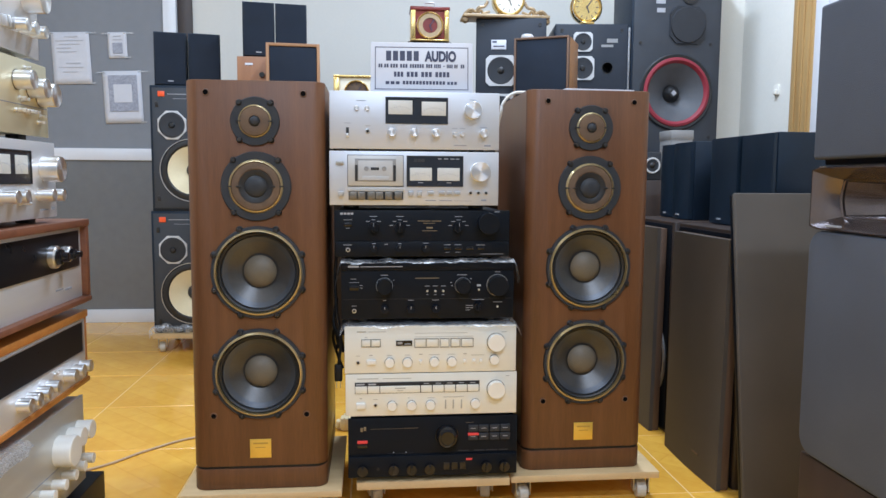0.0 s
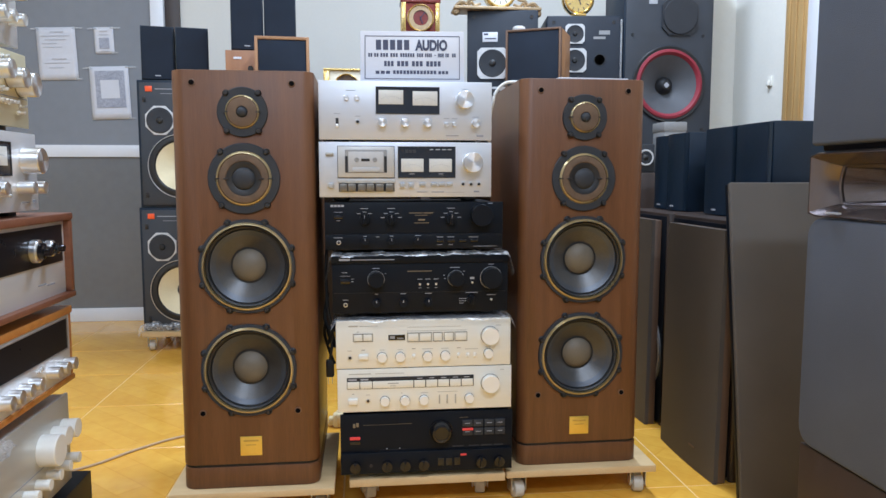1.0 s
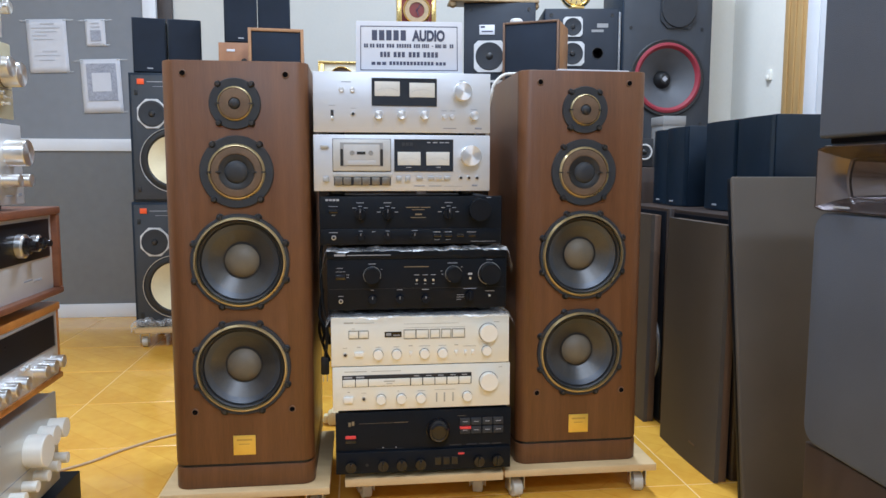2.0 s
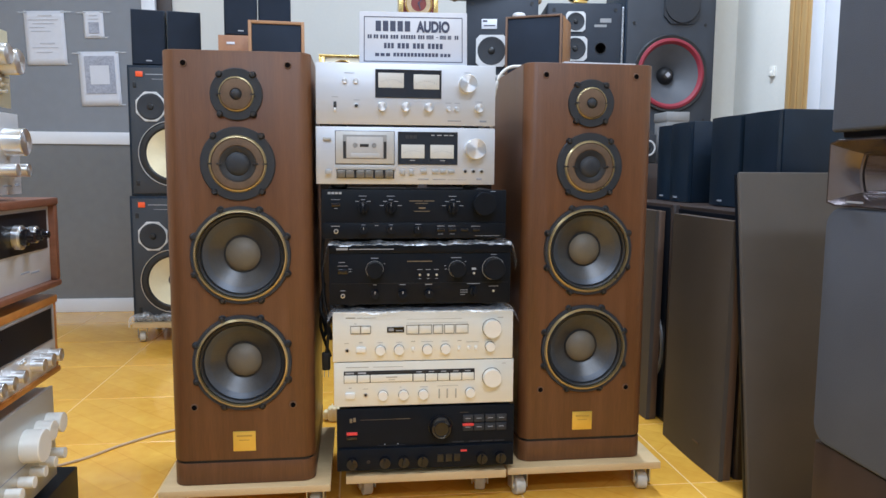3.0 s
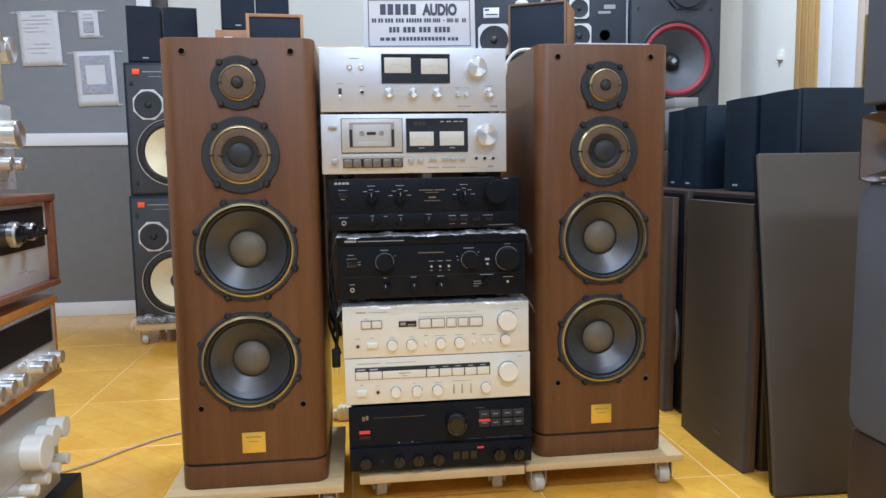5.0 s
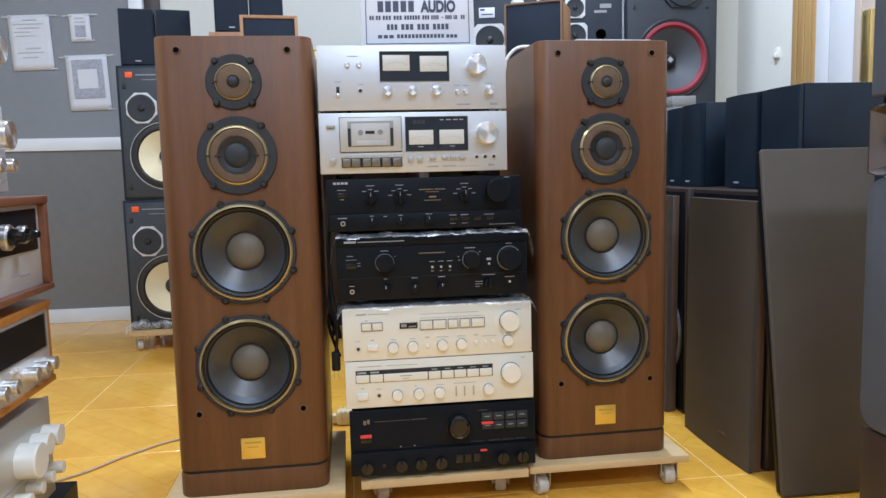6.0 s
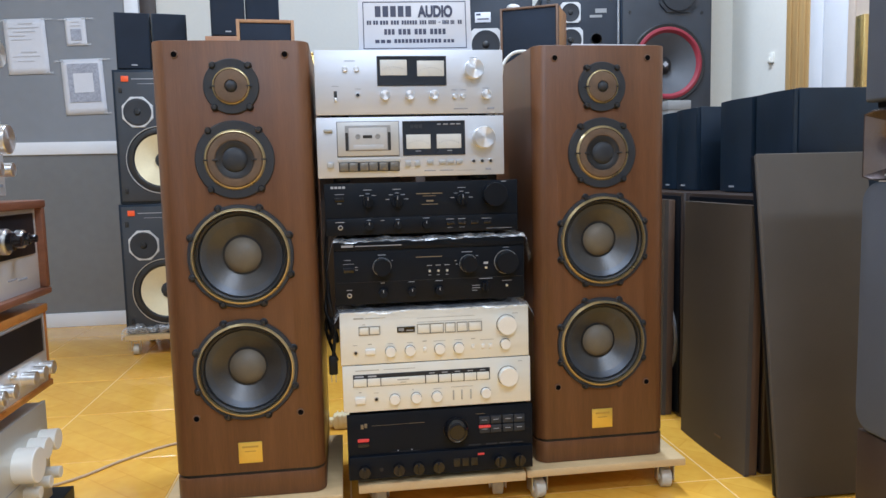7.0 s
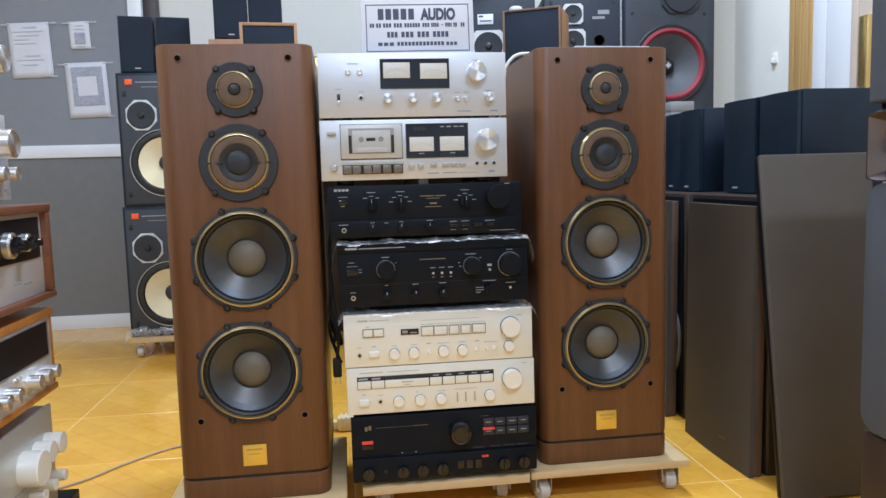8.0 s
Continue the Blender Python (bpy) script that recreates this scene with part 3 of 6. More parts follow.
# ---- stack of components ----
def unit(name, x0, x1, z0, z1, y, label, panel, body=BLACKMETAL, depth=0.30, feet=0.010, category="amplifier", foot_mat=RUBBER, turn=0.0, lean=0.0):
    """A component: case, front panel, four feet. Its origin is the lower left corner of the front."""
    t = thing(name, pose(x0, y, z0, 0, lean, turn), label, category)
    w, h = x1 - x0, z1 - z0
    part("case", box(0.006, w - 0.006, 0.006, depth, 0.004, h - 0.003, 0.0015), body, t)
    part("front_panel", box(0, w, 0, 0.0065, 0, h, 0.0012), panel, t)
    for fx in (0.05, w - 0.05):
        for fy in (0.04, depth - 0.05):
            f = lathe([(0, feet), (0.017, feet), (0.019, feet - 0.003), (0.019, -0.006)], 0, 0, 0, 20)
            bmesh.ops.rotate(f, verts=f.verts, cent=(0, 0, 0), matrix=Matrix.Rotation(radians(90), 3, "X"))
            bmesh.ops.translate(f, verts=f.verts, vec=(fx, fy, 0))
            part("foot", f, foot_mat, t)
    return t


def knob(t, x, z, r, h, material=KNOB, label="", skirt=0.0, mark=None, grip=0):
    k = part("knob", knob_bm(r, h, x, z, 0, 0, grip), material, t, label)
    if skirt:
        part("knob_ring", lathe([(r * (1.02 + skirt * 0.6), 0), (r * (1.02 + skirt * 0.6), 0.0010), (r, 0.0012), (r, 0)], x, z, 0, 32), BLACKMETAL if material == BLACKMETAL else KEYGREY, k)
    if mark is not None:
        part("pointer", box(x - 0.0008, x + 0.0008, -h - 0.0006, -h + 0.001, z + r * 0.25, z + r * 0.92), mark, k)
    return k


def button(t, x0, x1, z0, z1, h, material, label="", name="button"):
    return part(name, box(x0, x1, -h, 0.001, z0, z1, min(0.0012, (z1 - z0) * 0.2)), material, t, label)


def jack(t, x, z, r=0.0034):
    j = part("jack", lathe([(r * 1.7, 0), (r * 1.7, 0.0015), (r * 1.1, 0.0018), (r, 0.0008), (0, 0.0008)], x, z, 0, 20), STEEL, t, "headphone jack")
    part("jack_bore", lathe([(r, 0.0010), (0, 0.0010)], x, z, 0, 16), RUBBER, j)


def recess(t, x0, x1, z0, z1, name, material, label="", rim=0.0018, rim_mat=None):
    """A sunken window with a raised rim."""
    w = part(name, box(x0, x1, -0.0008, 0.002, z0, z1), material, t, label, smooth=False)
    b = box(x0 - rim, x1 + rim, -0.0022, 0.001, z1, z1 + rim)
    box(x0 - rim, x1 + rim, -0.0022, 0.001, z0 - rim, z0, bm=b)
    box(x0 - rim, x0, -0.0022, 0.001, z0, z1, bm=b)
    box(x1, x1 + rim, -0.0022, 0.001, z0, z1, bm=b)
    part("window_rim", b, rim_mat or RUBBER, w)
    return w


def meter(parent, x0, x1, z0, z1):
    w = part("meter", box(x0, x1, -0.0018, 0.0, z0, z1, 0.0004), METER, parent, "cream level meter")
    cx, cz, r = (x0 + x1) / 2, z0 - (z1 - z0) * 0.9, (z1 - z0) * 1.45
    arc = bmesh.new()
    for k in range(11):
        a = radians(62 + k * 5.6)
        px, pz = cx + r * math.cos(a), cz + r * math.sin(a)
        box(px - 0.0004, px + 0.0004, -0.0021, -0.0017, pz - 0.0012, pz + 0.0012, bm=arc)
    part("scale", arc, GREYINK, w)
    n = box(cx - 0.0003, cx + 0.0003, -0.0022, -0.0017, z0 + 0.001, z1 - 0.005)
    bmesh.ops.rotate(n, verts=n.verts, cent=(cx, 0, z0), matrix=Matrix.Rotation(radians(-28), 3, "Y"))
    part("needle", n, FAINT, w)


def silver_deck_top():
    t = unit("power_meter_amplifier", -0.246, 0.158, 0.902, 1.037, 1.80, "brushed silver stereo amplifier with twin cream level meters", SILVER, SILVER, 0.30, 0.006)
    win = recess(t, 0.133, 0.278, 0.0617, 0.1205, "meter_window", WINDOWSLATE, "black window holding two meters")
    meter(win, 0.138, 0.195, 0.082, 0.1145)
    meter(win, 0.217, 0.275, 0.080, 0.1125)
    knob(t, 0.339, 0.093, 0.0205, 0.020, label="large turned aluminium volume knob")
    for x in (0.146, 0.199, 0.251, 0.366):
        knob(t, x, 0.0395, 0.0100, 0.014)
    for x in (0.297, 0.315):
        knob(t, x, 0.037, 0.0052, 0.007)
    for x in (0.063, 0.0875):
        knob(t, x, 0.0955, 0.0056, 0.007)
    jack(t, 0.089, 0.0415)
    button(t, 0.0385, 0.0455, 0.033, 0.050, 0.0006, RUBBER, name="switch_slot")
    button(t, 0.039, 0.045, 0.028, 0.036, 0.008, KNOB, "toggle lever", "switch_lever")
    part("lettering", bars([(0.063, 0.085, 0.112, 0.1132), (0.035, 0.049, 0.0595, 0.0605), (0.295, 0.325, 0.0095, 0.0115), (0.368, 0.384, 0.0085, 0.0125),
                            (0.084, 0.096, 0.0535, 0.0545), (0.29, 0.302, 0.050, 0.051), (0.31, 0.322, 0.050, 0.051), (0.358, 0.374, 0.0535, 0.0545), (0.332, 0.346, 0.118, 0.119)]), GREYINK, t)


def cassette_deck():
    t = unit("cassette_deck", -0.247, 0.158, 0.769, 0.897, 1.80, "silver cassette deck with a cassette inside and twin meters", SILVER, SILVER, 0.28, 0.010, "cassette deck")
    d = part("cassette_door", box(0.0436, 0.174, -0.006, 0.001, 0.0458, 0.1177, 0.0012), DOORSILVER, t, "grey cassette compartment door")
    part("door_rim", box(0.0425, 0.1751, -0.0035, 0.001, 0.0445, 0.119, 0.001), RUBBER, d)
    part("door_window", box(0.0600, 0.1570, -0.0072, -0.005, 0.0565, 0.110, 0.0008), GREYBOX, d, "clear window onto the tape")
    part("cassette_side", box(0.0602, 0.0665, -0.0079, -0.006, 0.0575, 0.095), RUBBER, d)
    part("cassette_side", box(0.1505, 0.1568, -0.0079, -0.006, 0.0575, 0.095), RUBBER, d)
    c = part("cassette", box(0.068, 0.149, -0.0082, -0.006, 0.0585, 0.1055, 0.0015), TAPEGREY, d, "pale compact cassette")
    for x in (0.087, 0.129):
        part("reel_hub", lathe([(0.0056, 0.0), (0.0056, 0.0012), (0.0036, 0.0014), (0.003, 0.0003), (0, 0.0003)], x, 0.0865, -0.0082, 18), GREYBOX, c)
    part("reel_window", box(0.0975, 0.117, -0.0089, -0.008, 0.083, 0.0895), RUBBER, c)
    part("tape_head_edge", box(0.077, 0.141, -0.0092, -0.008, 0.0585, 0.069, 0.0012), TAPEGREY, c)
    part("key_strip", box(0.0425, 0.177, -0.003, 0.001, 0.0325, 0.0425, 0.0008), DOORSILVER, t, "grey strip over the tape keys")
    part("key_slot", box(0.0450, 0.1745, -0.0012, 0.001, 0.0128, 0.0325), RUBBER, t, "black slot behind the tape keys")
    for x in (0.0467, 0.0663, 0.0895, 0.109, 0.131, 0.154):
        button(t, x, x + 0.0180, 0.0142, 0.0312, 0.009, KEYGREY, name="tape_key")
    button(t, 0.0155, 0.0335, 0.0970, 0.1035, 0.008, KEYSILVER)
    button(t, 0.0205, 0.0330, 0.0210, 0.0325, 0.009, KEYSILVER)
    for x in (0.187, 0.2075):
        button(t, x, x + 0.0115, 0.0215, 0.0330, 0.007, KEYSILVER)
    for x, w in ((0.234, 0.014), (0.2605, 0.014), (0.279, 0.014), (0.298, 0.014)):
        button(t, x, x + w, 0.0255, 0.0335, 0.006, KEYSILVER)
    win = recess(t, 0.1845, 0.317, 0.0465, 0.1165, "meter_window", WINDOWSLATE, "black window holding two meters")
    meter(win, 0.1905, 0.243, 0.0590, 0.0895)
    meter(win, 0.2565, 0.310, 0.0590, 0.0895)
    part("counter", bars([(0.2, 0.2075, 0.103, 0.111), (0.209, 0.2165, 0.103, 0.111), (0.218, 0.2255, 0.103, 0.111)], -0.0016), CASTDARK, win)
    part("window_print", bars([(0.258, 0.266, 0.110, 0.112), (0.2715, 0.282, 0.110, 0.112), (0.287, 0.297, 0.110, 0.112), (0.3, 0.309, 0.110, 0.112), (0.21, 0.222, 0.0535, 0.055), (0.279, 0.29, 0.0535, 0.055)], -0.0016), PALEINK, win)
    knob(t, 0.359, 0.081, 0.0235, 0.022, label="large turned aluminium level knob")
    for x in (0.337, 0.356, 0.375):
        jack(t, x, 0.030)
    part("lettering", bars([(0.228, 0.253, 0.0105, 0.0125), (0.262, 0.292, 0.0105, 0.0125), (0.363, 0.376, 0.0105, 0.0145), (0.296, 0.34, 0.0105, 0.0112)]), GREYINK, t)


def black_amp_upper():
    t = unit("black_amplifier", -0.236, 0.187, 0.645, 0.757, 1.80, "matte black stereo amplifier with rotary selectors", BLACKMETAL, BLACKMETAL, 0.32, 0.008)
    part("lower_panel", box(0.003, 0.420, -0.004, 0.001, 0.001, 0.0365, 0.001), BLACKMETAL, t)
    for x in (0.0925, 0.1555, 0.2975):
        k = knob(t, x, 0.0715, 0.0122, 0.012, BLACKMETAL)
        part("grip_bar", box(x - 0.0032, x + 0.0032, -0.021, -0.011, 0.0595, 0.0835, 0.001), BLACKMETAL, k)
        part("grip_mark", box(x - 0.0005, x + 0.0005, -0.0216, -0.0205, 0.075, 0.083), PALEINK, k)
    knob(t, 0.3695, 0.0805, 0.0262, 0.024, BLACKMETAL, "large black volume knob", skirt=0.06)
    for x in (0.0935, 0.1555, 0.217):
        k = part("knob", knob_bm(0.0088, 0.014, x, 0.020, -0.004), BLACKMETAL, t)
        part("pointer", box(x - 0.0006, x + 0.0006, -0.0188, -0.0175, 0.022, 0.028), PALEINK, k)
    j = part("jack", lathe([(0.0052, 0.004), (0.0052, 0.0058), (0.0036, 0.006), (0.003, 0.005), (0, 0.005)], 0.032, 0.0175, 0, 20), STEEL, t)
    part("jack_bore", lathe([(0.0034, 0.0062), (0, 0.0062)], 0.032, 0.0175, 0, 16), RUBBER, j)
    button(t, 0.0215, 0.042, 0.073, 0.082, 0.003, BLACKGLOSS)
    for x in (0.262, 0.288, 0.316, 0.344):
        part("button", box(x, x + 0.018, -0.0065, -0.003, 0.017, 0.024, 0.0008), BLACKGLOSS, t)
    rows = [(x, x + 0.0062, 0.1012, 0.1060) for x in (0.0140, 0.0222, 0.0304, 0.0386)]
    for cx, n in ((0.0925, 3), (0.1555, 5), (0.2975, 5)):
        for k in range(n):
            a = radians(90 + (k - (n - 1) / 2) * -38)
            px, pz = cx + 0.021 * math.cos(a), 0.0715 + 0.0175 * math.sin(a)
            rows.append((px - 0.0045, px + 0.0045, pz - 0.0006, pz + 0.0006))
        rows.append((cx - 0.009, cx + 0.009, 0.0965, 0.0977))
    rows += [(0.0215, 0.042, 0.0885, 0.0893), (0.027, 0.036, 0.0685, 0.0695), (0.386, 0.398, 0.108, 0.1095)]
    part("lettering", bars(rows), PALEINK, t)
    part("lower_lettering", bars([(0.021, 0.041, 0.0285, 0.0297), (0.089, 0.098, 0.0315, 0.0327), (0.119, 0.127, 0.030, 0.0312), (0.151, 0.16, 0.0315, 0.0327), (0.211, 0.225, 0.0325, 0.0337),
                                  (0.262, 0.278, 0.0285, 0.0297), (0.288, 0.304, 0.0285, 0.0297), (0.34, 0.362, 0.028, 0.029), (0.264, 0.276, 0.0105, 0.0112), (0.29, 0.302, 0.0105, 0.0112), (0.35, 0.408, 0.006, 0.0067)], -0.0046), PALEINK, t)
    part("gold_lettering", bars([(0.198, 0.229, 0.0853, 0.0872), (0.232, 0.255, 0.0853, 0.0872), (0.212, 0.241, 0.0802, 0.0815), (0.2195, 0.235, 0.0682, 0.0718), (0.209, 0.245, 0.0620, 0.0634)]), GOLDINK, t)


def black_amp_lower():
    t = unit("black_amplifier", -0.221, 0.200, 0.493, 0.632, 1.80, "black stereo amplifier with three ringed knobs", BLACKMETAL, BLACKMETAL, 0.34, 0.010)
    part("top_lip", box(0.0, 0.421, -0.0035, 0.001, 0.1195, 0.138, 0.001), BLACKMETAL, t)
    part("seam", bars([(0.004, 0.417, 0.0485, 0.0492)]), RUBBER, t)
    for x, z, r in ((0.1035, 0.081, 0.0185), (0.2945, 0.081, 0.0180), (0.380, 0.0815, 0.0245)):
        k = knob(t, x, z, r, 0.022, BLACKMETAL, "black knob in a fine silver ring")
        part("knob_ring", lathe([(r * 1.10, 0), (r * 1.10, 0.0010), (r * 1.065, 0.0011), (r * 1.06, 0)], x, z, 0, 40), KEYSILVER, k)
    for x in (0.104, 0.1675, 0.228):
        knob(t, x, 0.0235, 0.0095, 0.014, BLACKMETAL, mark=PALEINK)
    k = knob(t, 0.333, 0.0285, 0.0105, 0.010, BLACKMETAL)
    part("grip_bar", box(0.3305, 0.3355, -0.018, -0.009, 0.0185, 0.0385, 0.001), BLACKMETAL, k)
    for x, z in ((0.2075, 0.068), (0.227, 0.068), (0.2465, 0.068), (0.334, 0.0705), (0.3805, 0.0285)):
        part("push_stud", lathe([(0, 0.004), (0.0022, 0.004), (0.0028, 0.003), (0.0028, 0)], x, z, 0, 14), KNOB, t)
    jack(t, 0.031, 0.0205, 0.003)
    button(t, 0.0195, 0.0425, 0.071, 0.083, 0.003, BLACKGLOSS)
    rows = [(0.0215, 0.0295, 0.098, 0.0986), (0.024, 0.036, 0.0975, 0.0987), (0.0195, 0.0425, 0.0895, 0.0902), (0.0445, 0.051, 0.082, 0.083), (0.0445, 0.051, 0.076, 0.077), (0.025, 0.037, 0.032, 0.0332),
            (0.095, 0.112, 0.1065, 0.108), (0.124, 0.128, 0.094, 0.0948), (0.28, 0.304, 0.1065, 0.108), (0.373, 0.387, 0.1135, 0.1147), (0.264, 0.268, 0.088, 0.0895), (0.266, 0.27, 0.08, 0.0815),
            (0.312, 0.316, 0.097, 0.0985), (0.1, 0.108, 0.045, 0.0463), (0.161, 0.174, 0.045, 0.0463), (0.22, 0.236, 0.045, 0.0463), (0.318, 0.348, 0.0455, 0.0467), (0.37, 0.392, 0.039, 0.0402),
            (0.302, 0.32, 0.031, 0.032), (0.302, 0.32, 0.0255, 0.0265), (0.302, 0.313, 0.02, 0.021), (0.329, 0.339, 0.0785, 0.0835)]
    for x in (0.2075, 0.227, 0.2465):
        rows += [(x - 0.006, x + 0.006, 0.0795, 0.0808), (x - 0.003, x + 0.003, 0.0585, 0.0597)]
    part("lettering", bars(rows), PALEINK, t)
    part("gold_lettering", bars([(0.178, 0.236, 0.0985, 0.1005)]), GOLDINK, t)
    part("maker_bar", bars([(0.017, 0.0425, 0.1265, 0.131), (0.046, 0.147, 0.1275, 0.1292)], -0.0042), PALEINK, t)


def champagne_amp():
    t = unit("champagne_amplifier", -0.214, 0.208, 0.359, 0.476, 1.80, "champagne-coloured amplifier with round knobs under clear film", CHAMP, SILVER, 0.33, 0.006)
    for x0, x1 in ((0.0415, 0.063), (0.0645, 0.0865)):
        recess(t, x0, x1, 0.0665, 0.0835, "button_frame", CHAMP, rim=0.0009, rim_mat=KEYGREY)
        button(t, x0 + 0.001, x1 - 0.001, 0.0675, 0.0825, 0.003, CHAMP)
    recess(t, 0.1255, 0.1635, 0.0685, 0.0795, "display", BLACKGLOSS, "small dark display", 0.0008)
    part("display_marks", bars([(0.128, 0.14, 0.071, 0.0775), (0.145, 0.161, 0.0705, 0.073)], -0.0015), GREYBOX, t)
    for x0, x1 in ((0.1705, 0.1975), (0.199, 0.2275), (0.233, 0.254), (0.2595, 0.281), (0.2855, 0.314)):
        recess(t, x0, x1, 0.0635, 0.0835, "button_frame", CHAMP, rim=0.0010, rim_mat=KEYGREY)
        button(t, x0 + 0.001, x1 - 0.001, 0.065, 0.082, 0.0022, CHAMP)
    knob(t, 0.371, 0.0735, 0.0215, 0.016, KNOB_CH, "large champagne volume knob", skirt=0.08)
    jack(t, 0.0325, 0.0265, 0.0032)
    button(t, 0.0535, 0.0755, 0.0225, 0.034, 0.007, KNOB_CH)
    for x in (0.109, 0.1525, 0.2185, 0.2615, 0.3675):
        knob(t, x, 0.0265 + 0.003 * (x > 0.3), 0.0112, 0.011, KNOB_CH, skirt=0.12)
    for x in (0.1855, 0.294, 0.317, 0.334):
        button(t, x - 0.0035, x + 0.0035, 0.022, 0.0315, 0.004, KNOB_CH)
    rows = [(0.03, 0.052, 0.1015, 0.1045), (0.056, 0.1, 0.102, 0.1032), (0.049, 0.055, 0.0885, 0.0897), (0.17, 0.315, 0.0885, 0.0892), (0.17, 0.3, 0.0975, 0.0982), (0.385, 0.398, 0.098, 0.0993), (0.027, 0.037, 0.043, 0.0442),
            (0.06, 0.068, 0.044, 0.0458), (0.181, 0.19, 0.0445, 0.0465), (0.29, 0.299, 0.044, 0.046), (0.31, 0.342, 0.041, 0.042), (0.103, 0.115, 0.0435, 0.0445), (0.146, 0.159, 0.0435, 0.0445), (0.205, 0.232, 0.044, 0.045), (0.252, 0.27, 0.044, 0.045), (0.36, 0.374, 0.0455, 0.0465)]
    part("lettering", bars(rows), CHAMPINK, t)


def champagne_tuner():
    t = unit("champagne_amplifier", -0.212, 0.211, 0.252, 0.357, 1.80, "champagne-coloured amplifier with a row of square keys", CHAMP, SILVER, 0.33, 0.006)
    part("key_slot", box(0.0225, 0.3295, -0.001, 0.001, 0.0565, 0.0845, 0.0004), RUBBER, t, "black recess behind the keys")
    for x0, x1 in ((0.0235, 0.0525), (0.0540, 0.0825), (0.0840, 0.182), (0.1840, 0.211), (0.2130, 0.2405), (0.2420, 0.2690), (0.2710, 0.298), (0.2995, 0.3275)):
        button(t, x0, x1, 0.0575, 0.0750, 0.003, CHAMP, name="key")
    part("slot_print", bars([(0.026, 0.046, 0.078, 0.0815), (0.055, 0.074, 0.078, 0.0815)] + [(x, x + 0.013, 0.0785, 0.0805) for x in (0.191, 0.22, 0.249, 0.278, 0.306)], -0.0016), PALEINK, t)
    part("key_print", bars([(0.12, 0.146, 0.068, 0.0705), (0.126, 0.14, 0.0625, 0.0640)], -0.0036), CHAMPINK, t)
    knob(t, 0.3705, 0.0620, 0.0218, 0.016, KNOB_CH, "large champagne volume knob", skirt=0.08)
    button(t, 0.0255, 0.0480, 0.0195, 0.0335, 0.007, KNOB_CH)
    jack(t, 0.0725, 0.0265, 0.0032)
    for x in (0.113, 0.161, 0.2075, 0.319):
        knob(t, x, 0.0255 + 0.001 * (x > 0.3), 0.0112, 0.011, KNOB_CH, skirt=0.1)
    for x in (0.2455, 0.2645, 0.285):
        button(t, x - 0.0018, x + 0.0018, 0.0140, 0.0370, 0.0012, CHAMPINK, name="slide_switch")
    part("lettering", bars([(0.028, 0.08, 0.0925, 0.0943), (0.09, 0.16, 0.0925, 0.0937), (0.034, 0.04, 0.0435, 0.0455), (0.067, 0.078, 0.041, 0.042), (0.24, 0.29, 0.0435, 0.0445), (0.152, 0.156, 0.043, 0.0445), (0.2, 0.218, 0.0425, 0.0435), (0.395, 0.404, 0.0945, 0.0957)]), CHAMPINK, t)


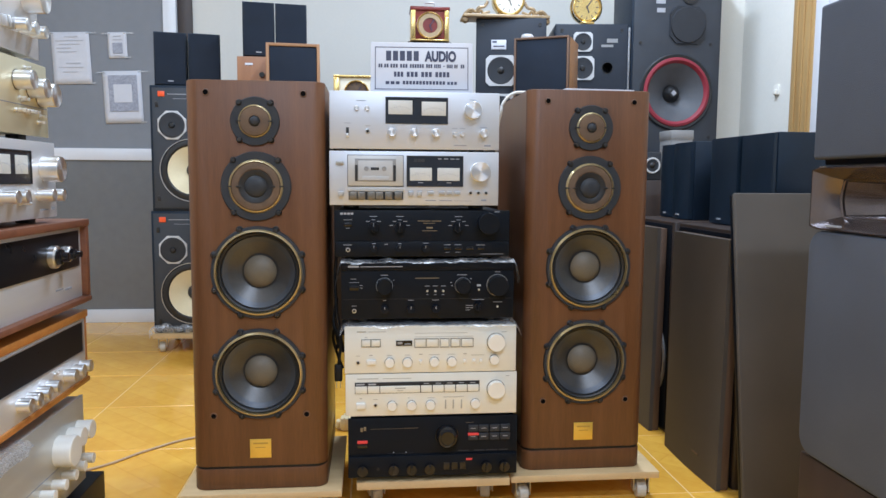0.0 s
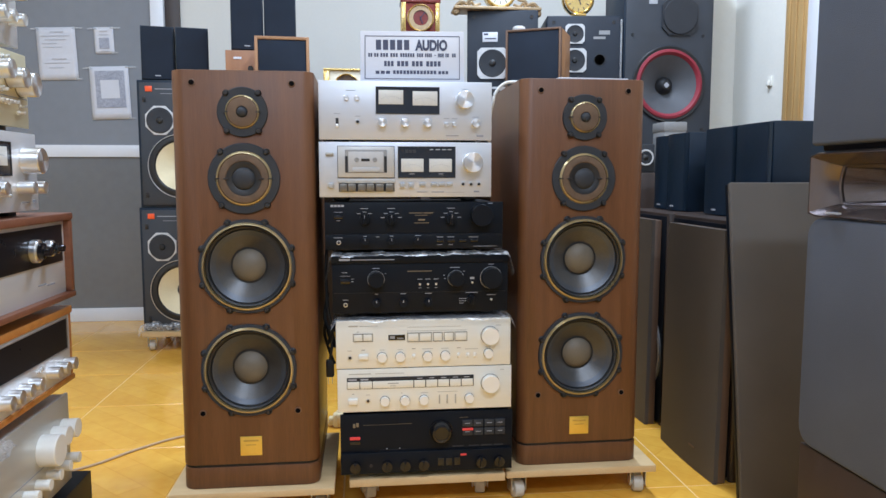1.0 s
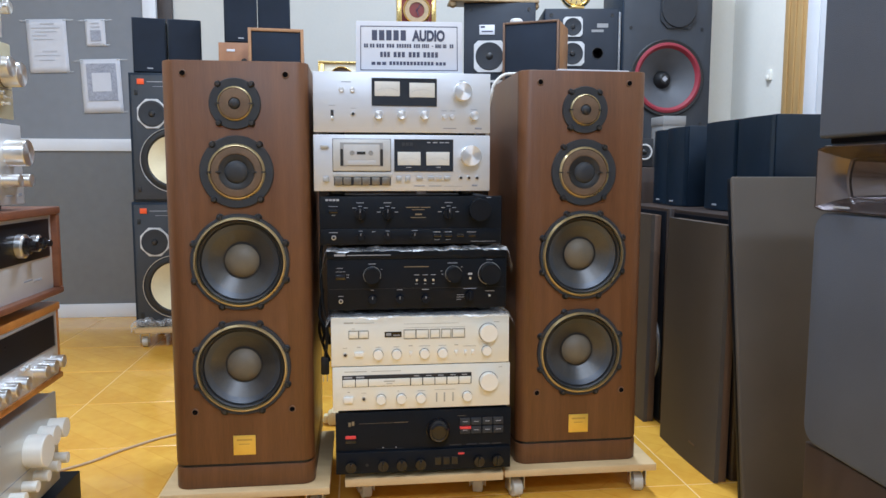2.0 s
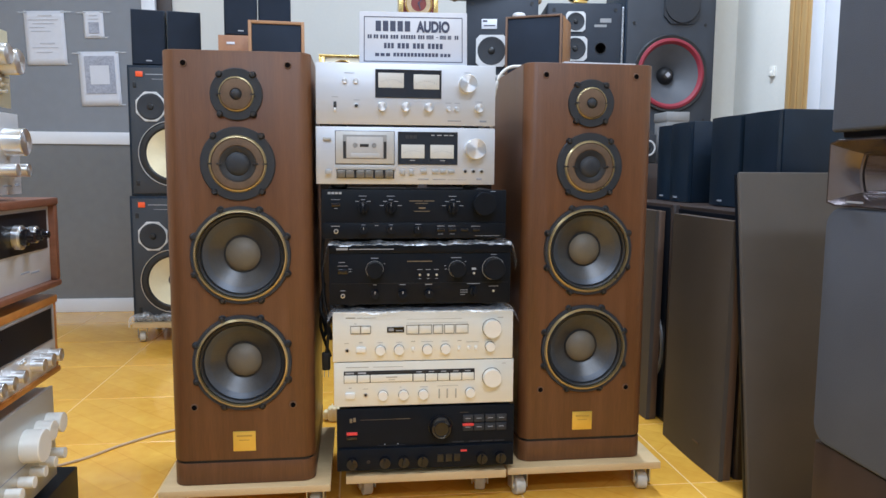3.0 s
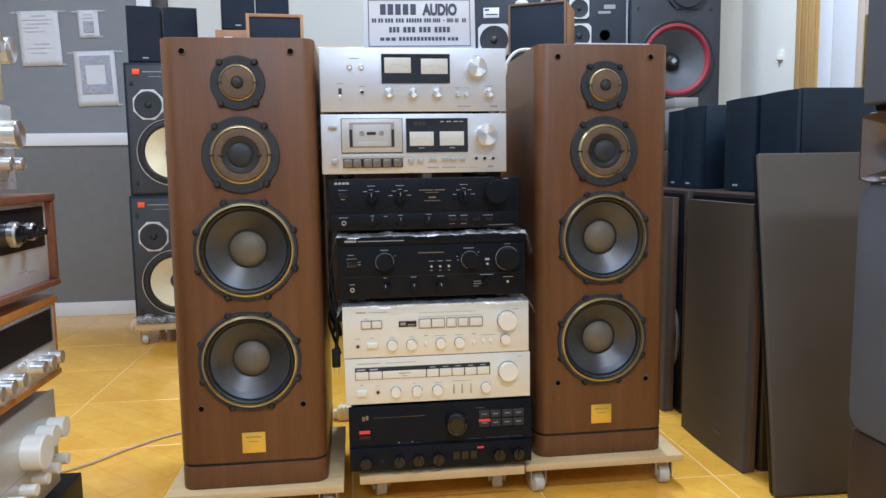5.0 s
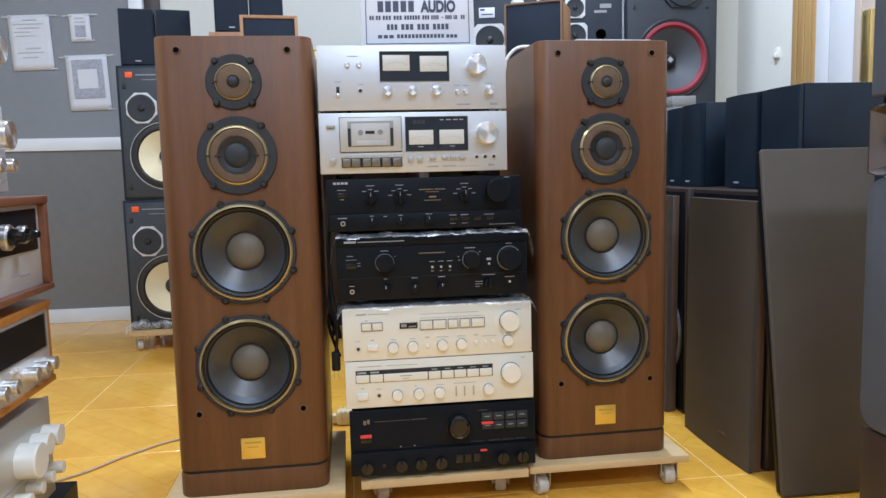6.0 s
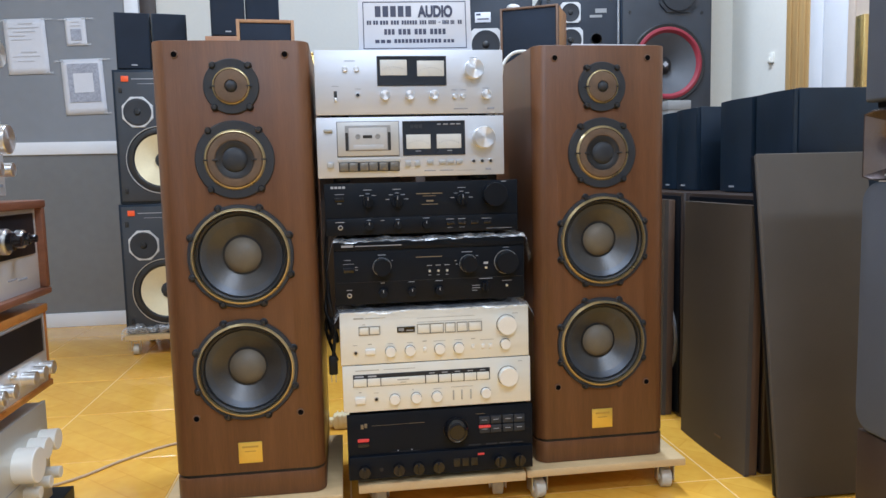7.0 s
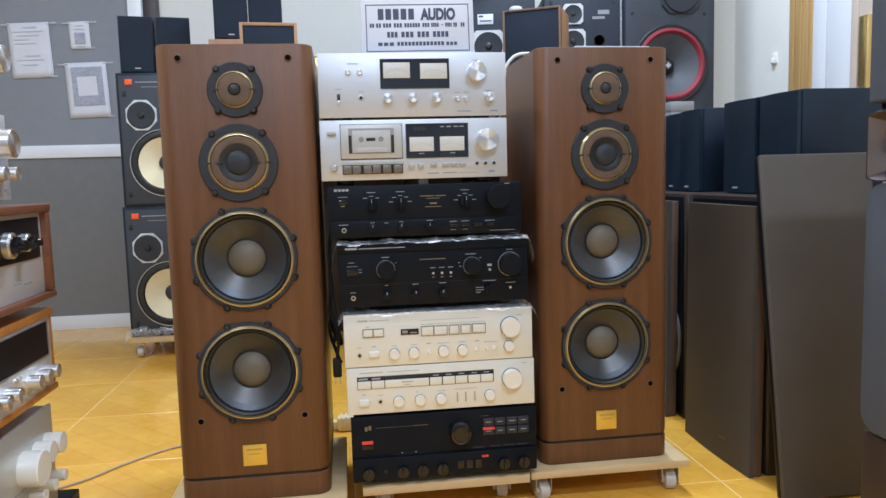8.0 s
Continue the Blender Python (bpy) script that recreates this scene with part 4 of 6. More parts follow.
def black_amp_bottom():
    t = unit("black_amplifier", -0.2065, 0.2145, 0.096, 0.246, 1.80, "black amplifier with red indicators resting on gold feet", BLACKMETAL, BLACKMETAL, 0.36, 0.010, foot_mat=BRASS)
    part("lower_flap", box(0.002, 0.419, -0.008, 0.001, 0.003, 0.0555, 0.0015), BLACKMETAL, t)
    r = 0.0275
    part("knob", lathe([(0, 0.024), (r * 0.6, 0.024), (r * 0.64, 0.026), (r * 0.82, 0.0245), (r * 0.95, 0.019), (r, 0.012), (r, 0.002), (r * 1.05, 0.002), (r * 1.05, 0)], 0.2435, 0.102, 0, 44), BLACKGLOSS, t, "large glossy black volume knob")
    part("logo_shape", box(0.030, 0.036, -0.0015, 0.001, 0.117, 0.127, 0.0006), GOLDINK, t, "small gold emblem")
    part("logo_shape", box(0.038, 0.044, -0.0015, 0.001, 0.119, 0.129, 0.0006), GOLDINK, t)
    button(t, 0.0225, 0.0475, 0.0870, 0.0945, 0.003, REDLAMP, "red power indicator", "indicator")
    button(t, 0.0225, 0.0475, 0.0760, 0.0855, 0.004, BLACKGLOSS)
    for row, z in enumerate((0.110, 0.089)):
        for k, x in enumerate((0.297, 0.3235, 0.3510, 0.3775)):
            b = button(t, x, x + 0.0245, z, z + 0.018, 0.004, CASTDARK)
            part("key_print", bars([(x + 0.006, x + 0.018, z + 0.009, z + 0.0102)], -0.0046), PALEINK, b)
    button(t, 0.296, 0.323, 0.1015, 0.1075, 0.0055, REDLAMP, "red indicator bar", "indicator")
    for x in (0.035, 0.111, 0.155, 0.2, 0.341, 0.386):
        z = 0.0245 if x < 0.3 else 0.026
        k = part("knob", knob_bm(0.0128, 0.016, x, z, -0.008), BLACKGLOSS, t)
        part("grip_bar", box(x - 0.0025, x + 0.0025, -0.030, -0.022, z - 0.011, z + 0.011, 0.001), BLACKGLOSS, k)
    part("jack_bore", lathe([(0.004, 0.0085), (0.004, 0.0095), (0, 0.0095)], 0.073, 0.024, 0, 16), RUBBER, t)
    part("indicator", box(0.291, 0.306, -0.0105, -0.007, 0.041, 0.0455, 0.0006), REDLAMP, t, "small red indicator")
    for x in (0.235, 0.255, 0.275):
        part("button", box(x, x + 0.015, -0.011, -0.007, 0.018, 0.038, 0.0008), BLACKGLOSS, t)
    for x in (0.1115, 0.1425):
        button(t, x - 0.0015, x + 0.0015, 0.0615, 0.0635, 0.002, PALEINK, name="lamp")
    part("upper_slots", bars([(0.272, 0.30, 0.0605, 0.0635), (0.312, 0.338, 0.0605, 0.0635), (0.343, 0.37, 0.0605, 0.0635), (0.375, 0.398, 0.0605, 0.0635), (0.095, 0.16, 0.0590, 0.0600)]), CASTDARK, t)
    part("gold_lettering", bars([(0.055, 0.135, 0.1226, 0.1230), (0.137, 0.172, 0.1226, 0.1234), (0.29, 0.31, 0.1335, 0.1341)]), GOLDINK, t)


black_amp_bottom()
champagne_tuner()
champagne_amp()
black_amp_lower()
black_amp_upper()
cassette_deck()
silver_deck_top()


def crumpled(name, x0, x1, y0, y1, z, drop_front, drop_side, label, seed, amp=0.006):
    """A creased sheet of clear film laid over a component, hanging over its edges."""
    nx, ny = 110, 26
    b = bmesh.new()
    g = []
    for k in range(ny + 1):
        row = []
        for i in range(nx + 1):
            u, v = i / nx, k / ny
            x, y = x0 + (x1 - x0) * u, y0 + (y1 - y0) * v ** 1.8
            e = noise.fractal(Vector((x * 22 + seed, y * 22, seed)), 0.7, 2.3, 5)
            f = noise.noise(Vector((x * 38 + seed * 3, y * 60, seed)))
            zz = z + amp * (0.35 + 0.8 * abs(e)) + 0.16 * amp * f
            over_x = max(0, abs(u - 0.5) - 0.475) / 0.025
            over_y = max(0, 0.22 - v) / 0.22
            x += math.copysign(over_x * 0.004, u - 0.5) * (1 + e)
            zz -= drop_side * over_x ** 1.3 * (0.75 + 0.4 * e) + drop_front * over_y ** 1.5 * (0.8 + 0.8 * noise.noise(Vector((x * 13, seed, 2))))
            y += 0.006 * e * (0.3 + over_y)
            row.append(b.verts.new((x, y, zz)))
        g.append(row)
    for k in range(ny):
        for i in range(nx):
            b.faces.new((g[k][i], g[k][i + 1], g[k + 1][i + 1], g[k + 1][i]))
    return tagged(part(name, b, FILM), label, "plastic film")


crumpled("plastic_film", -0.232, 0.209, 1.782, 2.10, 0.6335, 0.008, 0.085, "crumpled clear plastic film over a black amplifier", 3.0, 0.009)
crumpled("plastic_film", -0.222, 0.213, 1.783, 2.10, 0.4775, 0.007, 0.03, "crumpled clear plastic film over a champagne amplifier", 8.0, 0.009)

# sign board on the top component
sign = thing("sign_board", pose(-0.026, 1.846, 1.038, -7, 0, -3.5), "white sign board with dark printed lines on the amplifier", "sign")
SW, SH = 0.248, 0.126
part("board", box(-SW / 2, SW / 2, 0, 0.012, 0, SH, 0.0015), SIGNWHITE, sign)
bd = bars([(-0.1134, 0.1134, 0.1126, 0.1143), (-0.1134, 0.1134, 0.0100, 0.0117), (-0.1134, -0.1118, 0.0100, 0.1143), (0.1118, 0.1134, 0.0100, 0.1143)])
part("border_line", bd, INK, sign)


def letters(text, size, x, z, y, material, parent, name, width=None):
    cu = bpy.data.curves.new(name, "FONT")
    cu.body, cu.size, cu.align_x, cu.extrude, cu.offset = text, size, "CENTER", 0.0003, size * 0.05
    ob = bpy.data.objects.new("tmp_text", cu)
    scene.collection.objects.link(ob)
    bpy.context.view_layer.update()
    me = bpy.data.meshes.new_from_object(ob.evaluated_get(bpy.context.evaluated_depsgraph_get()))
    bpy.data.objects.remove(ob)
    me.materials.clear()
    me.materials.append(material)
    if width:
        xs = [v.co.x for v in me.vertices]
        k = width / (max(xs) - min(xs))
        for v in me.vertices:
            v.co.x *= k
    me.transform(pose(x, y, z, 90, 0, 0))
    t = new(name, me)
    t.parent = parent
    return t


letters("AUDIO", 0.0335, 0.046, 0.0805, -0.001, INK, sign, "shop_word", 0.077)


def word(x0, x1, z0, z1, count):
    """Letter-sized bars for one printed word that is not spelt out."""
    step = (x1 - x0) / count
    return [(x0 + k * step, x0 + (k + 0.74) * step, z0, z1) for k in range(count)]


part("name_print", bars(word(-0.0867, -0.0030, 0.0805, 0.1045, 5)), INK, sign)
part("address_print", bars(sum((word(x0, x1, 0.0635, 0.0725, n) for x0, x1, n in (
    (-0.1049, -0.0942, 2), (-0.0910, -0.0792, 2), (-0.0760, -0.0567, 3), (-0.0524, -0.0332, 3), (-0.0289, 0.0064, 6), (0.0107, 0.0270, 3),
    (0.0300, 0.0475, 4), (0.0610, 0.0760, 5), (0.0790, 0.0880, 3), (0.0950, 0.1049, 2))), [(0.0524, 0.0567, 0.0672, 0.0689)])), INK, sign)
part("phone_print", bars(sum((word(x0, x1, 0.0412, 0.0536, n) for x0, x1, n in (
    (-0.0674, -0.0428, 3), (-0.0364, -0.0075, 3), (-0.0011, 0.0268, 3), (0.0332, 0.0696, 4))), [])), INK, sign)
part("web_print", bars(word(-0.0877, -0.0503, 0.0228, 0.0301, 3) + word(-0.0460, 0.0589, 0.0228, 0.0312, 13) + word(0.0621, 0.0877, 0.0228, 0.0301, 3)), INK, sign)


# ---- small and medium speakers ----
def plain_speaker(name, m, w, d, h, label, body, cloth, group="", frame=0.006, logo=True, bevel=0.004, curved=False):
    """A closed bookshelf speaker with its grille on."""
    t = thing(name, m, label, "speaker", group)
    part("cabinet", box(-w / 2, w / 2, 0.014, d, 0, h, 0.0025), body, t)
    g = bmesh.new()
    n = 12
    front = []
    for k in range(n + 1):
        x = -w / 2 + frame + (w - 2 * frame) * k / n
        y = -0.010 * math.cos((k / n - 0.5) * math.pi) if curved else 0.0
        front.append((x, y))
    lo = [g.verts.new((x, y, frame)) for x, y in front] + [g.verts.new((front[-1][0], 0.014, frame)), g.verts.new((front[0][0], 0.014, frame))]
    hi = [g.verts.new((v.co.x, v.co.y, h - frame)) for v in lo]
    for k in range(len(lo)):
        j = (k + 1) % len(lo)
        g.faces.new((lo[k], lo[j], hi[j], hi[k]))
    g.faces.new(lo)
    g.faces.new(hi[::-1])
    bmesh.ops.bevel(g, geom=[e for e in g.edges if e.calc_length() > 0.05], offset=bevel * 0.5, segments=2, affect="EDGES", clamp_overlap=True)
    gr = part("grille", g, cloth, t, "dark cloth grille")
    if logo:
        part("logo_bar", box(-0.012, 0.012, -0.0125 if curved else -0.002, 0.002, frame + 0.012, frame + 0.017), PALEINK, gr, "small pale maker bar")
    return t


for k, x in enumerate((-1.072, -0.922)):
    plain_speaker("bookshelf_speaker", pose(x, 3.60 + 0.02 * k, 1.2585, 0, 0, 11), 0.144, 0.18, 0.245, "small black bookshelf speaker with cloth grille on a monitor", BLACKVINYL, BLACKCLOTH, "small black pair on monitors", logo=k == 0)
for k, x in enumerate((-0.654, -0.510)):
    plain_speaker("bookshelf_speaker", pose(x, 3.50 + 0.02 * k, 1.3825, 0, 0, 7), 0.142, 0.18, 0.246, "small black bookshelf speaker with cloth grille on a wooden box", BLACKVINYL, BLACKCLOTH, "small black pair on wooden box", logo=k == 0)


def monitor(m, label):
    """The black studio monitor: slate baffle, cream woofer, white-framed midrange, orange badge."""
    t = thing("studio_monitor", m, label, "speaker", "stacked studio monitors")
    w, d, h = 0.362, 0.30, 0.581
    bore(part("cabinet", box(-w / 2, w / 2, 0.006, d, 0, h, 0.003), BLACKVINYL, t), [(0.005, 0.19, 0.1395, 0.06)])
    bore(part("baffle", box(-w / 2 + 0.012, w / 2 - 0.012, 0.0, 0.01, 0.012, h - 0.012, 0.001), BAFFLE, t), [(0.005, 0.19, 0.1395, 0.06)])
    part("badge", box(-0.142, -0.112, -0.003, 0.001, h - 0.052, h - 0.028, 0.001), ORANGE, t, "orange maker badge")
    part("print_bar", bars([(-0.1, 0.05, h - 0.042, h - 0.039), (-0.075, 0.02, h - 0.062, h - 0.0605)]), PALEINK, t)
    for z in (h - 0.1, 0.045):
        part("grille_catch", box(-0.156, -0.141, -0.003, 0.001, z, z + 0.025, 0.002), RUBBER, t)
        part("grille_catch", box(0.141, 0.156, -0.003, 0.001, z, z + 0.025, 0.002), RUBBER, t)
    wf = part("woofer", lathe([(0.148, 0), (0.148, 0.003), (0.145, 0.004), (0.141, 0.003), (0.139, 0.0)], 0.005, 0.19, 0, 64), CASTDARK, t, "woofer with cream cone")
    part("rim", lathe([(0.1475, 0.0035), (0.1465, 0.0048), (0.1445, 0.0048), (0.1435, 0.0035)], 0.005, 0.19, 0, 64), STEEL, wf, "thin bright rim")
    part("surround", lathe([(0.140, 0.001), (0.13, 0.005), (0.119, 0.004), (0.112, -0.002), (0.108, -0.004)], 0.005, 0.19, 0, 64), RUBBER, wf)
    part("cone", lathe([(0.1125, -0.001), (0.08, -0.018), (0.05, -0.032), (0.034, -0.040)], 0.005, 0.19, 0, 56), CREAM, wf, "cream paper cone")
    part("dust_cap", lathe([(0, -0.016), (0.018, -0.018), (0.03, -0.026), (0.036, -0.040)], 0.005, 0.19, 0, 40), CASTDARK, wf)
    hexa = bmesh.new()
    bmesh.ops.create_cone(hexa, cap_ends=True, segments=8, radius1=0.072, radius2=0.069, depth=0.005)
    bmesh.ops.rotate(hexa, verts=hexa.verts, cent=(0, 0, 0), matrix=Matrix.Rotation(radians(90), 3, "X") @ Matrix.Rotation(radians(22.5), 3, "Z"))
    for v in hexa.verts:
        v.co.x, v.co.z = v.co.x * 0.98, v.co.z * 1.0
    bmesh.ops.translate(hexa, verts=hexa.verts, vec=(-0.082, -0.002, 0.398))
    md = part("midrange", hexa, WHITECONE, t, "midrange in a white octagonal frame")
    part("cone", lathe([(0.059, 0.0055), (0.055, 0.007), (0.046, 0.006), (0.03, 0.0052), (0.014, 0.0050)], -0.082, 0.398, 0, 40), CASTDARK, md)
    part("dust_cap", lathe([(0, 0.012), (0.01, 0.0105), (0.015, 0.005)], -0.082, 0.398, 0, 28), RUBBER, md)
    part("tweeter", lathe([(0.03, 0), (0.03, 0.003), (0.026, 0.004), (0.016, 0.001), (0.01, 0.006), (0, 0.007)], 0.07, 0.46, 0, 32), RUBBER, t)
    part("port", lathe([(0.04, 0), (0.04, 0.003), (0.034, 0.003), (0.033, 0.0005), (0, 0.0005)], 0.095, 0.40, 0, 32), RUBBER, t)
    return t


dolly(-1.178, -0.79, 3.56, 3.92, 0.094, "pale plywood dolly under the stacked black monitors", 0.024)
monitor(pose(-0.995, 3.58, 0.0945), "black studio monitor with cream woofer standing on a dolly")
monitor(pose(-0.985, 3.58, 0.6765), "black studio monitor with cream woofer stacked on another")
crumpled("plastic_film", -1.185, -0.78, 3.545, 3.60, 0.118, 0.03, 0.02, "crumpled clear film round the foot of a monitor", 5.0, 0.022)


# low display bench behind the stack, and what stands on it
bench = thing("display_bench", pose(0, 3.16, 0), "dark brown wooden bench carrying clocks and speakers", "bench")
part("top", box(-0.78, 1.03, 0, 0.80, 0.965, 1.0, 0.003), DARKWOOD, bench)
part("back_board", box(-0.78, 1.03, 0.76, 0.80, 0.0, 0.965, 0.002), DARKWOOD, bench)
for x in (-0.78, 0.10, 0.99):
    part("side_board", box(x, x + 0.04, 0.03, 0.76, 0.0, 0.965, 0.002), DARKWOOD, bench)


def wood_speaker(m, w, d, h, label, body=OAKISH, cloth=BLACKCLOTH, wallt=0.009, setback=0.003, edge=FRAMEBROWN):
    """A wooden box speaker with a cloth grille set back in the frame."""
    t = thing("bookshelf_speaker", m, label, "speaker")
    part("cabinet", box(-w / 2, w / 2, 0.0315, d, 0, h, 0.002), body, t)
    for x0, x1, z0, z1 in ((-w / 2, -w / 2 + wallt, 0, h), (w / 2 - wallt, w / 2, 0, h), (-w / 2 + wallt, w / 2 - wallt, h - wallt, h), (-w / 2 + wallt, w / 2 - wallt, 0, wallt)):
        part("frame_edge", box(x0, x1, 0, 0.0315, z0, z1, 0.0015), edge, t, "worn wooden front edge")
    part("grille", box(-w / 2 + wallt + 0.001, w / 2 - wallt - 0.001, setback, 0.03, wallt + 0.001, h - wallt - 0.001, 0.003), cloth, t, "dark cloth grille")
    return t


wood_speaker(pose(-0.478, 3.27, 1.0005, 0, 0, 4), 0.226, 0.2, 0.405, "light walnut bookshelf speaker with a dark grille", wallt=0.013, edge=OAKISH)
wood_speaker(pose(0.575, 3.165, 1.0005, 0, 0, -26), 0.238, 0.22, 0.44, "light walnut bookshelf speaker turned to one side")
wb = thing("wooden_box_speaker", pose(-0.565, 3.49, 1.0005), "light brown wooden box speaker under two small speakers", "speaker")
part("cabinet", box(-0.186, 0.17, 0, 0.25, 0, 0.3815, 0.003), RUSSET, wb)
part("label_plate", box(-0.15, -0.115, -0.002, 0.001, 0.342, 0.352, 0.0004), PAPER, wb)
part("knob", knob_bm(0.012, 0.01, -0.075, 0.30, 0), RUBBER, wb)


def octagon_plate(w, depth, x, z, cut=0.25):
    b = bmesh.new()
    c = w / 2 * (1 - cut)
    pts = [(-w / 2, -c), (-c, -w / 2), (c, -w / 2), (w / 2, -c), (w / 2, c), (c, w / 2), (-c, w / 2), (-w / 2, c)]
    f = b.faces.new([b.verts.new((x + px, 0.0, z + pz)) for px, pz in pts])
    r = bmesh.ops.extrude_face_region(b, geom=[f])
    bmesh.ops.translate(b, verts=[v for v in r["geom"] if isinstance(v, bmesh.types.BMVert)], vec=(0, -depth, 0))
    return b


def black_three_way(m, label, small, w=0.32, h=0.565, holes=()):
    t = thing("monitor_speaker", m, label, "speaker")
    d = 0.28
    body = part("cabinet", box(-w / 2, w / 2, 0.004, d, 0, h, 0.003), BLACKVINYL, t)
    face = part("baffle", box(-w / 2 + 0.004, w / 2 - 0.004, 0, 0.006, 0.004, h - 0.004, 0.001), NAVYBAFFLE, t)
    if holes:
        bore(body, holes)
        bore(face, holes)
    for x, z in ((-w / 2 + 0.03, h - 0.03), (w / 2 - 0.03, h - 0.03)):
        part("peg_socket", lathe([(0.008, 0), (0.008, 0.002), (0.005, 0.002), (0, 0.0005)], x, z, 0, 16), RUBBER, t)
    for x, z, s in small:
        p = part("driver_plate", octagon_plate(s, 0.005, x, z), WHITECONE, t, "white driver plate with a dark cone")
        part("cone", lathe([(s * 0.45, 0.005), (s * 0.43, 0.007), (s * 0.37, 0.006), (s * 0.2, 0.0053), (0, 0.0051)], x, z, 0, 36), CASTDARK, p)
        part("dust_cap", lathe([(0, 0.010), (s * 0.08, 0.009), (s * 0.12, 0.005)], x, z, 0, 24), RUBBER, p)
        for a in (45, 135, 225, 315):
            part("screw", lathe([(0, 0.0065), (0.003, 0.006), (0.003, 0.004)], x + s * 0.56 * math.cos(radians(a)), z + s * 0.56 * math.sin(radians(a)), 0, 10), STEEL, p)
    return t


nk = black_three_way(pose(0.490, 3.40, 1.0005, 0, 0, -9), "black monitor speaker with white-framed drivers under a clock", ((-0.045, 0.33, 0.138), (-0.045, 0.14, 0.17)))
part("label_plate", box(-0.09, -0.022, -0.002, 0.001, 0.425, 0.468, 0.0006), PAPER, nk, "small white sticker")
part("label_print", bars([(-0.085, -0.065, 0.455, 0.463), (-0.08, -0.03, 0.437, 0.442)], -0.0026), INK, nk)
ok = black_three_way(pose(0.867, 3.40, 1.0005, 0, 0, -7), "black monitor speaker with two white-framed drivers and a port", ((-0.040, 0.468, 0.088), (-0.040, 0.349, 0.108), (0.0, 0.14, 0.17)), 0.335, 0.55, ((0.075, 0.352, 0.0235, 0.12),))
part("port", lathe([(0.0265, 0), (0.0260, 0.002), (0.0235, 0.002), (0.0228, -0.01), (0.0228, -0.11), (0, -0.11)], 0.075, 0.352, 0, 28), RUBBER, ok)
part("maker_shape", bars([(0.07, 0.12, 0.465, 0.483), (0.045, 0.10, 0.445, 0.456)]), GREYBOX, ok)


part("plastic_edge", box(0.1675, 0.178, 0.0, 0.06, 0.08, 0.535, 0.004), FILM, ok, "strip of clear film along its side")
wc = thing("white_cap", pose(0.535, 3.26, 1.441), "small white domed cap on a bookshelf speaker", "cap")
part("dome", rounded_box(-0.028, 0.028, -0.025, 0.025, 0, 0.026, 0.024, 0.011), WHITECONE, wc)

# clocks
def dial(parent, x, z, r, y, rim=GOLD, face=DIAL, n=40):
    d = part("dial", lathe([(r * 0.9, 0.002), (0, 0.002)], x, z, y, n), face, parent, "clock face")
    part("rim", lathe([(r, 0), (r, 0.008), (r * 0.94, 0.011), (r * 0.88, 0.007), (r * 0.86, 0.002)], x, z, y, n), rim, d, "gilt rim")
    b = bmesh.new()
    for k in range(12):
        a = k * math.tau / 12
        px, pz = x + r * 0.72 * math.cos(a), z + r * 0.72 * math.sin(a)
        q = box(px - r * 0.09, px + r * 0.09, y - 0.0035, y - 0.002, pz - r * 0.02, pz + r * 0.02)
        bmesh.ops.rotate(q, verts=q.verts, cent=(px, y, pz), matrix=Matrix.Rotation(-a, 3, "Y"))
        join(b, q)
    part("hour_marks", b, INK, d)
    for a, ln in ((35, 0.62), (160, 0.42)):
        q = box(x - r * 0.025, x + r * 0.025, y - 0.005, y - 0.0035, z - r * 0.1, z + r * ln)
        bmesh.ops.rotate(q, verts=q.verts, cent=(x, y, z), matrix=Matrix.Rotation(radians(a), 3, "Y"))
        part("clock_hand", q, INK, d)
    return d


stand = thing("speaker_box", pose(0.119, 3.42, 1.0005), "dark brown wooden box under the carriage clock", "box")
part("body", box(-0.10, 0.10, 0, 0.16, 0, 0.4535, 0.003), DARKWOOD, stand)
ck = thing("carriage_clock", pose(0.119, 3.40, 1.4545), "dark red and gold carriage clock with a handle", "clock")
part("body", box(-0.068, 0.068, 0.006, 0.10, 0.006, 0.135, 0.003), CLOCKRED, ck, "dark red case")
for x in (-0.086, 0.066):
    part("gold_pillar", box(x, x + 0.02, 0, 0.106, 0.004, 0.135, 0.002), GOLD, ck, "gold side pillar")
part("base_plate", box(-0.088, 0.088, 0, 0.11, 0, 0.008, 0.002), GOLD, ck)
part("top_plate", box(-0.09, 0.09, 0, 0.11, 0.135, 0.152, 0.003), CLOCKRED, ck, "dark red top")
dial(ck, 0.0, 0.068, 0.060, 0.004, GOLD, CLOCKRED)
part("chapter_ring", lathe([(0.054, 0.004), (0.053, 0.0065), (0.034, 0.0065), (0.033, 0.004)], 0.0, 0.068, 0.004, 40), ANTIQUE, ck)
part("handle", tube([(-0.025, 0.05, 0.15), (-0.025, 0.05, 0.172), (-0.015, 0.05, 0.178), (0.015, 0.05, 0.178), (0.025, 0.05, 0.172), (0.025, 0.05, 0.15)], 0.004), STEEL, ck)

